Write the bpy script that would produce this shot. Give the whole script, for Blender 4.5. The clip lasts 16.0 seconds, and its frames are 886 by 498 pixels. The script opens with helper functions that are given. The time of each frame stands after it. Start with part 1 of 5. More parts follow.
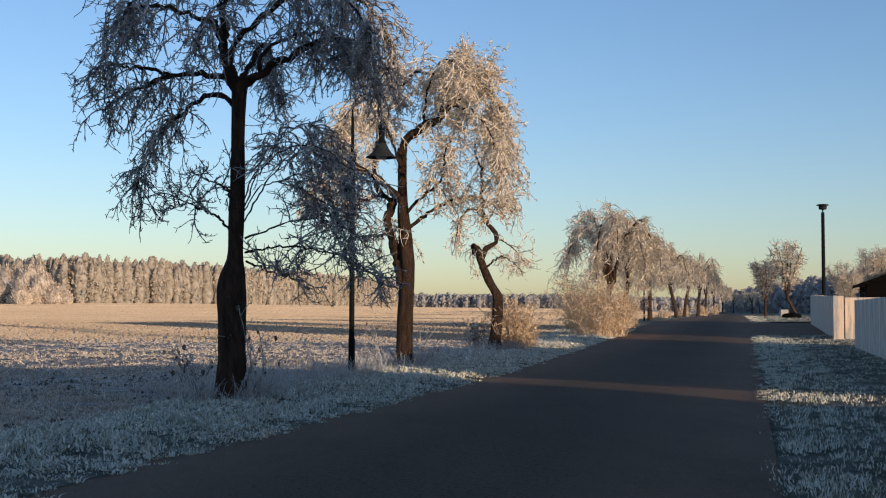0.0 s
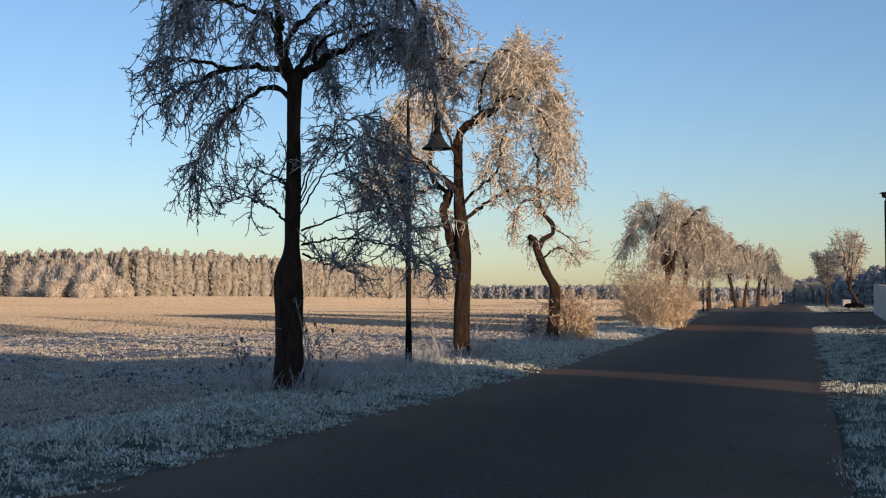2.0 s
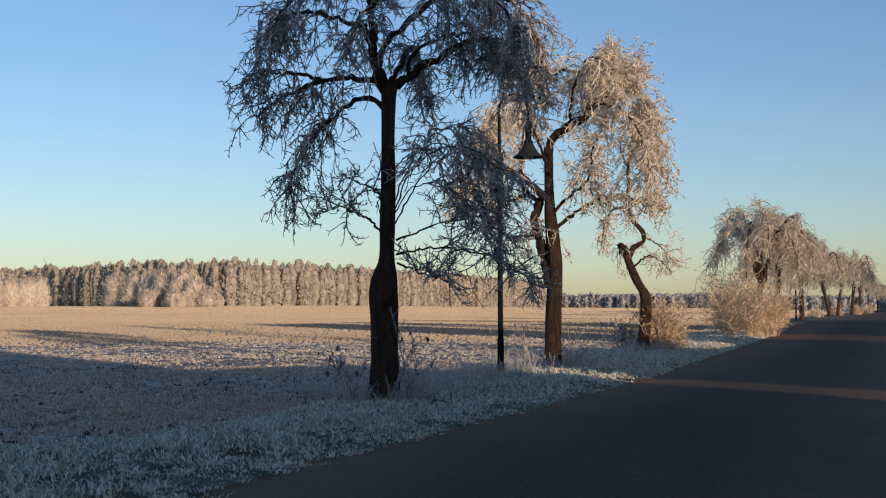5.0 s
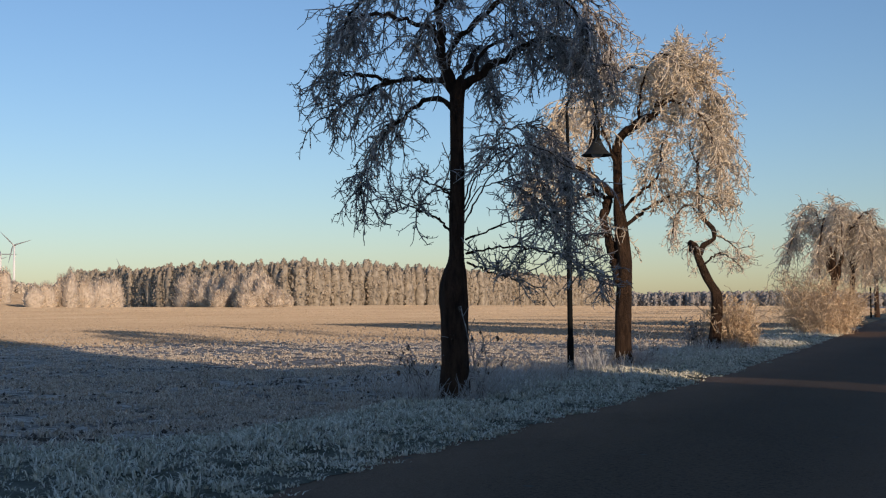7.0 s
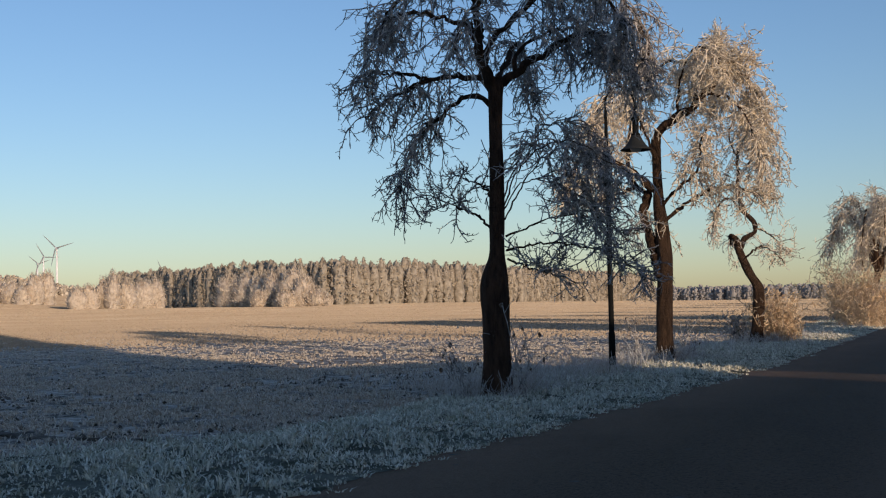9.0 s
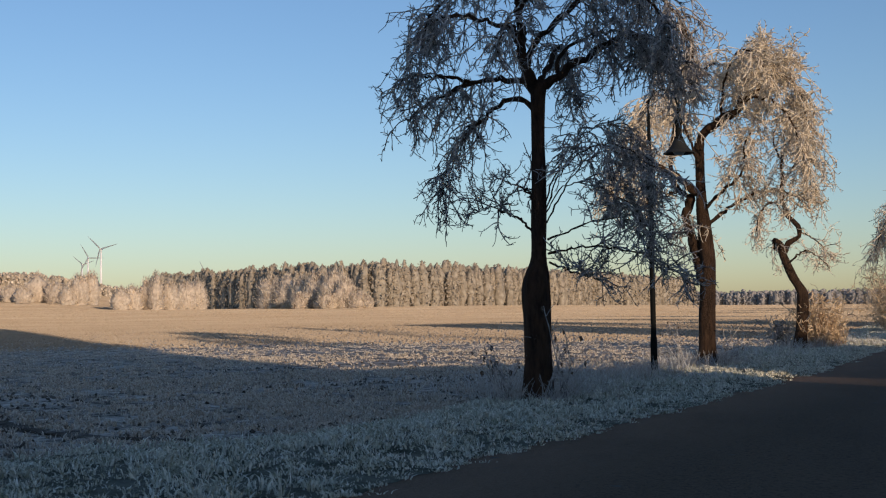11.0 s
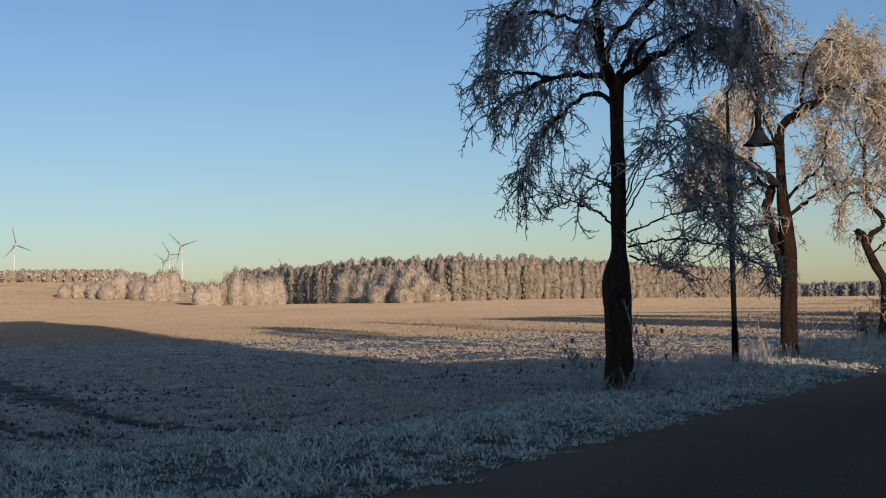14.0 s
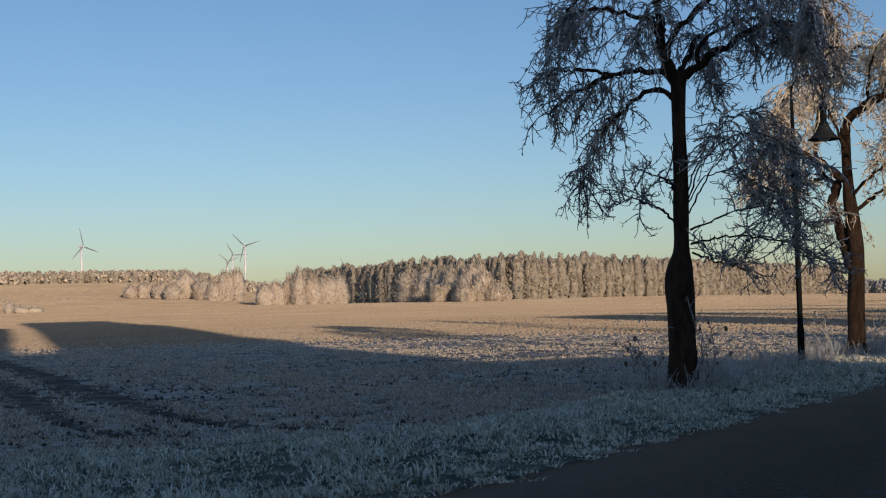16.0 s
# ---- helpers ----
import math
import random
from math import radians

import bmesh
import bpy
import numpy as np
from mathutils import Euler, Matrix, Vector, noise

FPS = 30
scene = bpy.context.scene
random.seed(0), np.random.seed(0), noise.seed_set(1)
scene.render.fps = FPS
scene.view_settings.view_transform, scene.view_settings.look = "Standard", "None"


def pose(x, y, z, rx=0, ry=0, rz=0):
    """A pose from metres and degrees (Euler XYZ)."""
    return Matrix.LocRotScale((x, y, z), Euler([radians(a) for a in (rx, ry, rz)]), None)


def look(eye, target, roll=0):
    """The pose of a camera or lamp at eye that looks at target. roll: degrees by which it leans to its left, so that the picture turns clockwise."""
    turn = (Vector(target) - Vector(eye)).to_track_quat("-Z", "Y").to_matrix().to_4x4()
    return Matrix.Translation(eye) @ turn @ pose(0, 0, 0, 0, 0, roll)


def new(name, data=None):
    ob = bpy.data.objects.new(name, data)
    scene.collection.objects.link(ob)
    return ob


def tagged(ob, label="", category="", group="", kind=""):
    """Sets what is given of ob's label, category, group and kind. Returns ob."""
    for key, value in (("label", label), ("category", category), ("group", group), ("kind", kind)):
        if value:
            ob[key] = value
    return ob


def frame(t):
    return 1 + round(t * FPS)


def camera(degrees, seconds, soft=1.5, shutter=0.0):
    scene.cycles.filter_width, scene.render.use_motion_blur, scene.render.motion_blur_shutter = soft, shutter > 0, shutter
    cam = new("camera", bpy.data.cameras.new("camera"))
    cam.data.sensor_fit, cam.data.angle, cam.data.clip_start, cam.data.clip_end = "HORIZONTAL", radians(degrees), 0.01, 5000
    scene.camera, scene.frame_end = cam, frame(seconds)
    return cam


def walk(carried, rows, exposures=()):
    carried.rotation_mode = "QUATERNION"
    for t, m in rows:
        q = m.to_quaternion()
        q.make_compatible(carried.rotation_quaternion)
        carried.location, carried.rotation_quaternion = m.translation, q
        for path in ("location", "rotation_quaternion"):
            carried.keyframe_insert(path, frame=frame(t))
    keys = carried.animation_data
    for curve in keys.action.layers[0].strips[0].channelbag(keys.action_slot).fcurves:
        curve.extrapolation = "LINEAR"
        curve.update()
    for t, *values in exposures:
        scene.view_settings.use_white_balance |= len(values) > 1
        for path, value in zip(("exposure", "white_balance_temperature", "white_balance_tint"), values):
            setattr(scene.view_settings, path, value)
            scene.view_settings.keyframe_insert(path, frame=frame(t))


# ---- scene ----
cam = camera(40.00, 16.0, soft=1.15)
PATH = [
    (0.0, pose(0.205, 0.000, 1.6, 92.862, -0.089, -0.013)),
    (0.5, pose(0.195, 0.031, 1.6, 92.867, -0.263, 0.661)),
    (1.0, pose(0.178, 0.079, 1.6, 92.715, -0.245, 1.450)),
    (1.5, pose(0.185, 0.104, 1.6, 92.620, 0.110, 1.994)),
    (2.0, pose(0.198, 0.134, 1.6, 92.471, 0.166, 2.651)),
    (2.5, pose(0.186, 0.136, 1.6, 92.394, -0.095, 3.062)),
    (3.0, pose(0.169, 0.170, 1.6, 92.401, -0.075, 3.530)),
    (3.5, pose(0.134, 0.180, 1.6, 92.574, -0.216, 4.065)),
    (4.0, pose(0.084, 0.162, 1.6, 92.772, -0.363, 4.724)),
    (4.5, pose(0.061, 0.168, 1.6, 92.888, -0.105, 5.516)),
    (5.0, pose(0.042, 0.118, 1.6, 92.907, 0.257, 6.667)),
    (7.5, pose(0.008, 0.019, 1.6, 92.834, 0.647, 10.384)),
    (8.0, pose(-0.005, -0.015, 1.6, 92.744, 0.897, 10.871)),
    (10.5, pose(-0.021, -0.004, 1.6, 92.914, 1.058, 13.017)),
    (11.0, pose(-0.030, -0.013, 1.6, 92.954, 0.842, 13.590)),
    (11.5, pose(-0.040, -0.039, 1.6, 93.020, 0.755, 14.116)),
    (12.0, pose(-0.050, -0.103, 1.6, 93.009, 0.875, 14.633)),
    (12.5, pose(-0.033, -0.169, 1.6, 92.935, 1.209, 15.354)),
    (13.0, pose(-0.039, -0.252, 1.6, 92.864, 1.283, 16.030)),
    (13.5, pose(-0.028, -0.298, 1.6, 92.819, 1.277, 16.580)),
    (14.0, pose(-0.032, -0.333, 1.6, 92.726, 1.207, 17.190)),
    (14.5, pose(-0.033, -0.334, 1.6, 92.601, 1.609, 17.949)),
    (15.0, pose(-0.046, -0.284, 1.6, 92.595, 1.745, 18.731)),
    (15.5, pose(-0.042, -0.305, 1.6, 92.703, 1.546, 19.443)),
    (16.0, pose(-0.031, -0.343, 1.6, 92.728, 1.467, 20.077)),
]
walk(cam, PATH, [(0.0, 0.41, 5320, 19), (5.0, 0.24, 5320, 19), (7.8, 0.12, 5320, 19), (10.6, 0.10, 5320, 18), (12.2, 0.02, 5310, 18), (16.0, -0.12, 5250, 17)])

# ---------------------------------------------------------------- light
SUN_AZ, SUN_EL = 140.0, 8.0
world = bpy.data.worlds.new("sky")
scene.world = world
world.use_nodes = True
wn, wl = world.node_tree.nodes, world.node_tree.links
sky = wn.new("ShaderNodeTexSky")
sky.sky_type = "NISHITA"
sky.sun_disc = False
sky.sun_elevation, sky.sun_rotation = radians(SUN_EL), radians(SUN_AZ)
sky.air_density, sky.dust_density, sky.ozone_density = 1.0, 0.5, 1.7
wl.new(sky.outputs[0], wn["Background"].inputs[0])
wn["Background"].inputs[1].default_value = 0.12
sun = new("sun", bpy.data.lights.new("sun", "SUN"))
sun.data.energy, sun.data.angle, sun.data.color = 3.3, radians(0.55), (1.0, 0.70, 0.37)
sun_way = Vector((math.sin(radians(SUN_AZ)) * math.cos(radians(SUN_EL)), math.cos(radians(SUN_AZ)) * math.cos(radians(SUN_EL)), math.sin(radians(SUN_EL))))
sun.matrix_world = look(sun_way * 300, (0, 0, 0))


# ---------------------------------------------------------------- materials
def material(name):
    mat = bpy.data.materials.new(name)
    mat.use_nodes = True
    return mat, mat.node_tree.nodes, mat.node_tree.links, mat.node_tree.nodes["Principled BSDF"]


def noise_fac(n, l, scale, detail=4, rough=0.6, lo=0.3, hi=0.7, coords="Object", stretch=None):
    tc = n.new("ShaderNodeTexCoord")
    out = tc.outputs[coords]
    if stretch:
        mp = n.new("ShaderNodeMapping")
        mp.inputs["Scale"].default_value = stretch
        l.new(out, mp.inputs[0])
        out = mp.outputs[0]
    t = n.new("ShaderNodeTexNoise")
    t.inputs["Scale"].default_value, t.inputs["Detail"].default_value, t.inputs["Roughness"].default_value = scale, detail, rough
    l.new(out, t.inputs[0])
    r = n.new("ShaderNodeMapRange")
    r.inputs[1].default_value, r.inputs[2].default_value = lo, hi
    l.new(t.outputs[0], r.inputs[0])
    return r.outputs[0]


def mixed(n, l, fac, a, b):
    m = n.new("ShaderNodeMix")
    m.data_type = "RGBA"
    if isinstance(fac, float):
        m.inputs[0].default_value = fac
    else:
        l.new(fac, m.inputs[0])
    for i, c in ((6, a), (7, b)):
        if isinstance(c, tuple):
            m.inputs[i].default_value = (*c, 1)
        else:
            l.new(c, m.inputs[i])
    return m.outputs[2]


def bumped(n, l, b, fac, strength, dist):
    bp = n.new("ShaderNodeBump")
    bp.inputs["Strength"].default_value, bp.inputs["Distance"].default_value = strength, dist
    l.new(fac, bp.inputs["Height"])
    l.new(bp.outputs[0], b.inputs["Normal"])


def island_fac(n, l, lo=0.0, hi=1.0):
    g = n.new("ShaderNodeNewGeometry")
    r = n.new("ShaderNodeMapRange")
    r.inputs[1].default_value, r.inputs[2].default_value = lo, hi
    l.new(g.outputs["Random Per Island"], r.inputs[0])
    return r.outputs[0]


FROST = (0.83, 0.77, 0.69)


def frosty(name, bare, frost=FROST, scale=14.0, lo=0.35, hi=0.6, island=0.0):
    """Bare stuff with patches of hoar frost on it; island: how much single pieces differ."""
    mat, n, l, b = material(name)
    f = noise_fac(n, l, scale, 3, 0.6, lo, hi)
    c = mixed(n, l, f, bare, frost)
    if island:
        i = island_fac(n, l, 1.0 - island, 1.0 + island)
        c = mixed(n, l, i, c, bare)
    l.new(c, b.inputs["Base Color"])
    b.inputs["Roughness"].default_value = 0.85
    b.inputs["Specular IOR Level"].default_value = 0.25
    return mat


def m_bark(name, a, c, frost_lo, frost_hi):
    mat, n, l, b = material(name)
    f = noise_fac(n, l, 9, 6, 0.7, 0.3, 0.7, "Object", (1, 1, 0.22))
    g = noise_fac(n, l, 34, 4, 0.7, 0.35, 0.65, "Object", (1, 1, 0.35))
    col = mixed(n, l, f, a, c)
    fr = noise_fac(n, l, 4.0, 5, 0.75, frost_lo, frost_hi)
    col = mixed(n, l, fr, col, (0.30, 0.27, 0.24))
    l.new(col, b.inputs["Base Color"])
    b.inputs["Roughness"].default_value = 0.9
    b.inputs["Specular IOR Level"].default_value = 0.2
    m = n.new("ShaderNodeMath")
    m.operation = "ADD"
    l.new(f, m.inputs[0])
    l.new(g, m.inputs[1])
    bumped(n, l, b, m.outputs[0], 1.0, 0.06)
    return mat


BARK = m_bark("dark_bark", (0.034, 0.022, 0.015), (0.150, 0.088, 0.055), 0.66, 0.95)
BARK_WARM = m_bark("brown_bark", (0.028, 0.018, 0.012), (0.13, 0.079, 0.048), 0.64, 0.95)
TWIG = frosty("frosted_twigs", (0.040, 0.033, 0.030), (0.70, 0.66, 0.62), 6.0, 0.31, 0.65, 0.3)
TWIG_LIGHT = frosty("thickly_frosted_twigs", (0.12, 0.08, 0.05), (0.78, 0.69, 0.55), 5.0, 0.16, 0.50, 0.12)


def m_grass(name, green, dry, frost, bare=-0.6):
    mat, n, l, b = material(name)
    patch = noise_fac(n, l, 0.9, 4, 0.65, 0.38, 0.66)
    c = mixed(n, l, patch, green, dry)
    f1 = noise_fac(n, l, 1.7, 5, 0.7, 0.30, 0.62)
    f2 = noise_fac(n, l, 16, 2, 0.6, 0.30, 0.62)
    m = n.new("ShaderNodeMath")
    m.operation = "MULTIPLY_ADD"
    l.new(f1, m.inputs[0])
    m.inputs[1].default_value = 0.6
    l.new(f2, m.inputs[2])
    m2 = n.new("ShaderNodeMath")
    m2.operation, m2.use_clamp = "MULTIPLY", True
    l.new(m.outputs[0], m2.inputs[0])
    i2 = island_fac(n, l, bare, 1.0)
    l.new(i2, m2.inputs[1])
    c = mixed(n, l, m2.outputs[0], c, frost)
    l.new(c, b.inputs["Base Color"])
    b.inputs["Roughness"].default_value = 0.8
    b.inputs["Specular IOR Level"].default_value = 0.2
    return mat


GRASS = m_grass("frosted_grass", (0.085, 0.125, 0.045), (0.21, 0.19, 0.10), (0.83, 0.81, 0.70), -0.7)
CROP = m_grass("frosted_stubble", (0.085, 0.062, 0.034), (0.27, 0.17, 0.09), (0.70, 0.63, 0.525), -0.9)
# The shrubs' frost colour carries the gold of the low sunlight.
SHRUB = frosty("sun_tinted_frosty_shrub", (0.30, 0.19, 0.09), (0.80, 0.64, 0.44), 4.0, 0.22, 0.54, 0.2)
LEAF = frosty("withered_leaf", (0.10, 0.068, 0.045), (0.45, 0.42, 0.38), 30.0, 0.5, 0.75)
CROP_FAR = frosty("distant_frosted_stubble", (0.36, 0.285, 0.20), (0.44, 0.36, 0.265), 0.05, 0.30, 0.70)
STRAW = m_grass("frosted_dry_stalks", (0.30, 0.22, 0.13), (0.22, 0.15, 0.09), (0.72, 0.72, 0.70))


def m_field():
    mat, n, l, b = material("frosted_field_soil")
    big = noise_fac(n, l, 0.05, 5, 0.6, 0.35, 0.65)
    mid = noise_fac(n, l, 0.9, 5, 0.65, 0.40, 0.60)
    fine = noise_fac(n, l, 5, 5, 0.8, 0.46, 0.60)
    soil = mixed(n, l, fine, (0.045, 0.034, 0.025), (0.17, 0.135, 0.10))
    frost = mixed(n, l, big, (0.50, 0.45, 0.38), (0.70, 0.63, 0.535))
    m = n.new("ShaderNodeMath")
    m.operation, m.use_clamp = "MULTIPLY_ADD", True
    l.new(mid, m.inputs[0])
    m.inputs[1].default_value = 0.55
    half = n.new("ShaderNodeMath")
    half.operation = "MULTIPLY"
    half.inputs[1].default_value = 0.60
    l.new(fine, half.inputs[0])
    l.new(half.outputs[0], m.inputs[2])
    c = mixed(n, l, m.outputs[0], soil, frost)
    # Far haze put into the colour: soil pales and smooths from 70 to 150 m.
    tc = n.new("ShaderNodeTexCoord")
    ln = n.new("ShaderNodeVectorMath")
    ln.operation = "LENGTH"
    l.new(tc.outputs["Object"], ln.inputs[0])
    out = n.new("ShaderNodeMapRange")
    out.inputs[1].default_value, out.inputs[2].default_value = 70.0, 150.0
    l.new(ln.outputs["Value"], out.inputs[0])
    haze_tone = mixed(n, l, big, (0.58, 0.48, 0.365), (0.68, 0.585, 0.46))
    c = mixed(n, l, out.outputs[0], c, haze_tone)
    l.new(c, b.inputs["Base Color"])
    b.inputs["Roughness"].default_value = 0.95
    b.inputs["Specular IOR Level"].default_value = 0.1
    bumped(n, l, b, mid, 0.25, 0.03)
    return mat


def m_verge():
    mat, n, l, b = material("frosted_turf")
    mid = noise_fac(n, l, 1.4, 6, 0.7, 0.36, 0.64)
    fine = noise_fac(n, l, 22, 4, 0.75, 0.36, 0.64)
    a = mixed(n, l, fine, (0.022, 0.026, 0.014), (0.14, 0.145, 0.10))
    c = mixed(n, l, mid, a, (0.24, 0.24, 0.19))
    l.new(c, b.inputs["Base Color"])
    b.inputs["Roughness"].default_value = 0.95
    b.inputs["Specular IOR Level"].default_value = 0.1
    bumped(n, l, b, fine, 0.8, 0.04)
    return mat


def m_asphalt():
    mat, n, l, b = material("worn_asphalt")
    big = noise_fac(n, l, 0.35, 5, 0.65, 0.35, 0.68, "Object", (1, 0.35, 1))
    fine = noise_fac(n, l, 60, 3, 0.8, 0.35, 0.65)
    a = mixed(n, l, fine, (0.023, 0.0175, 0.013), (0.152, 0.108, 0.072))
    c = mixed(n, l, big, a, (0.120, 0.084, 0.055))
    grit = noise_fac(n, l, 17, 4, 0.75, 0.52, 0.70)
    c = mixed(n, l, grit, c, (0.015, 0.012, 0.010))
    tc = n.new("ShaderNodeTexCoord")
    axis = n.new("ShaderNodeVectorMath")
    axis.operation = "DOT_PRODUCT"
    axis.inputs[1].default_value = (1.0, -0.25, 0.0)
    l.new(tc.outputs["Object"], axis.inputs[0])
    off = n.new("ShaderNodeMath")
    off.operation = "ADD"
    off.inputs[1].default_value = 2.75
    l.new(axis.outputs["Value"], off.inputs[0])
    side = n.new("ShaderNodeMath")
    side.operation = "ABSOLUTE"
    l.new(off.outputs[0], side.inputs[0])
    edge = n.new("ShaderNodeMapRange")
    edge.inputs[1].default_value, edge.inputs[2].default_value, edge.inputs[4].default_value = 0.8, 2.8, 0.9
    l.new(side.outputs[0], edge.inputs[0])
    dust = noise_fac(n, l, 0.8, 5, 0.7, 0.1, 0.55, "Object", (1, 0.4, 1))
    m = n.new("ShaderNodeMath")
    m.operation = "MULTIPLY"
    l.new(edge.outputs[0], m.inputs[0])
    l.new(dust, m.inputs[1])
    c = mixed(n, l, m.outputs[0], c, mixed(n, l, fine, (0.11, 0.070, 0.044), (0.26, 0.17, 0.11)))
    spots = noise_fac(n, l, 3.2, 2, 0.5, 0.72, 0.76)
    c = mixed(n, l, spots, c, (0.09, 0.085, 0.08))
    l.new(c, b.inputs["Base Color"])
    b.inputs["Roughness"].default_value = 0.85
    b.inputs["Specular IOR Level"].default_value = 0.12
    bumped(n, l, b, fine, 0.5, 0.01)
    return mat


FIELD, VERGE, ASPHALT = m_field(), m_verge(), m_asphalt()


def m_soil():
    mat, n, l, b = material("dark_wheel_track_soil")
    fine = noise_fac(n, l, 14, 5, 0.75, 0.35, 0.65)
    mid = noise_fac(n, l, 1.5, 4, 0.6, 0.45, 0.7)
    c = mixed(n, l, fine, (0.030, 0.023, 0.017), (0.15, 0.125, 0.10))
    c = mixed(n, l, mid, c, (0.26, 0.24, 0.21))
    l.new(c, b.inputs["Base Color"])
    b.inputs["Roughness"].default_value, b.inputs["Specular IOR Level"].default_value = 0.95, 0.1
    bumped(n, l, b, fine, 0.6, 0.02)
    return mat


SOIL = m_soil()


def m_plain(name, color, rough=0.6, metal=0.0, grain=0.12, scale=8.0, gloss=0.5):
    mat, n, l, b = material(name)
    f = noise_fac(n, l, scale, 5, 0.7, 0.3, 0.7)
    dark = tuple(c * (1 - grain * 2) for c in color)
    l.new(mixed(n, l, f, dark, color), b.inputs["Base Color"])
    b.inputs["Roughness"].default_value, b.inputs["Metallic"].default_value = rough, metal
    b.inputs["Specular IOR Level"].default_value = gloss
    bumped(n, l, b, f, 0.15, 0.01)
    return mat


POLE = m_plain("dark_green_painted_steel", (0.009, 0.010, 0.010), 0.8, gloss=0.1)
LAMP_PAINT = m_plain("grey_green_lamp_paint", (0.026, 0.028, 0.027), 0.7, gloss=0.2)
LAMP_GLASS = m_plain("milky_lamp_glass", (0.55, 0.55, 0.52), 0.3)


def m_wall():
    mat, n, l, b = material("white_concrete_with_sun_streaks")
    f = noise_fac(n, l, 2.5, 5, 0.7, 0.3, 0.7)
    c = mixed(n, l, f, (0.36, 0.35, 0.33), (0.54, 0.52, 0.49))
    # Warm cream streaks painted in place of sunlight on the panels.
    s = noise_fac(n, l, 1.6, 4, 0.7, 0.50, 0.60, "Object", (1, 1.4, 0.12))
    c = mixed(n, l, s, c, (0.80, 0.62, 0.44))
    l.new(c, b.inputs["Base Color"])
    b.inputs["Roughness"].default_value = 0.9
    bumped(n, l, b, f, 0.2, 0.01)
    return mat


WALL_WHITE = m_wall()
RENDERED = m_plain("grey_render", (0.45, 0.42, 0.38), 0.9, 0, 0.1, 1.5)
ROOF = m_plain("dark_roof_tile", (0.045, 0.04, 0.04), 0.8, 0, 0.2, 3)
SHED = m_plain("dark_timber_boards", (0.006, 0.0055, 0.005), 0.95, 0, 0.2, 4, 0.05)
TURBINE = m_plain("white_turbine_paint", (0.80, 0.80, 0.80), 0.4, 0, 0.02, 0.2)
TURBINE_GREY = m_plain("grey_turbine_blade", (0.30, 0.31, 0.33), 0.45, 0, 0.05, 0.2)
PINE = frosty("frosted_pine_needles", (0.23, 0.195, 0.145), (0.46, 0.40, 0.315), 0.30, 0.30, 0.66, 0.15)
# Haze over the far woods is put into their greyer, flatter colours.
HAZED_PINE = frosty("hazed_pine_wood", (0.25, 0.235, 0.23), (0.32, 0.30, 0.295), 0.05, 0.35, 0.7, 0.1)
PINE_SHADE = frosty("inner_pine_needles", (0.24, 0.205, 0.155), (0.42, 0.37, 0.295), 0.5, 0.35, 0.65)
PALE_HAZE_PINE = frosty("pale_haze_pine_wood", (0.29, 0.275, 0.265), (0.38, 0.36, 0.345), 0.05, 0.35, 0.7, 0.1)
PALE_HAZE_INNER = frosty("inner_pale_haze_wood", (0.29, 0.275, 0.265), (0.37, 0.35, 0.335), 0.05, 0.35, 0.7)
HAZED_INNER = frosty("inner_hazed_needles", (0.24, 0.225, 0.22), (0.31, 0.29, 0.285), 0.3, 0.35, 0.7)
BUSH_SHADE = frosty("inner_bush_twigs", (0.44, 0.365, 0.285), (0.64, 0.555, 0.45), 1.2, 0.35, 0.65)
BUSHY = frosty("frosted_bush_twigs", (0.46, 0.375, 0.285), (0.72, 0.63, 0.515), 0.8, 0.28, 0.60, 0.1)


# ---------------------------------------------------------------- mesh tools
def ss(a, b, v):
    k = np.clip((np.asarray(v, float) - a) / (b - a), 0, 1)
    return k * k * (3 - 2 * k)


def mesh_np(name, verts, faces, mat, smooth=True, inner=None, inner_from=0):
    """A mesh from arrays: verts N x 3, faces M x 3 or M x 4 (or a list of such arrays)."""
    me = bpy.data.meshes.new(name)
    verts = np.ascontiguousarray(verts, np.float32)
    groups = faces if isinstance(faces, list) else [faces]
    me.vertices.add(len(verts))
    me.vertices.foreach_set("co", verts.ravel())
    loops = np.concatenate([g.ravel() for g in groups]).astype(np.int32)
    sizes = np.concatenate([np.full(len(g), g.shape[1]) for g in groups])
    me.loops.add(len(loops))
    me.loops.foreach_set("vertex_index", loops)
    me.polygons.add(len(sizes))
    me.polygons.foreach_set("loop_start", np.concatenate([[0], np.cumsum(sizes)[:-1]]).astype(np.int32))
    me.polygons.foreach_set("use_smooth", np.full(len(sizes), smooth))
    me.materials.append(mat)
    if inner:
        me.materials.append(inner)
        slots = np.zeros(len(sizes), np.int32)
        slots[inner_from:] = 1
        me.polygons.foreach_set("material_index", slots)
    me.update(calc_edges=True)
    return me


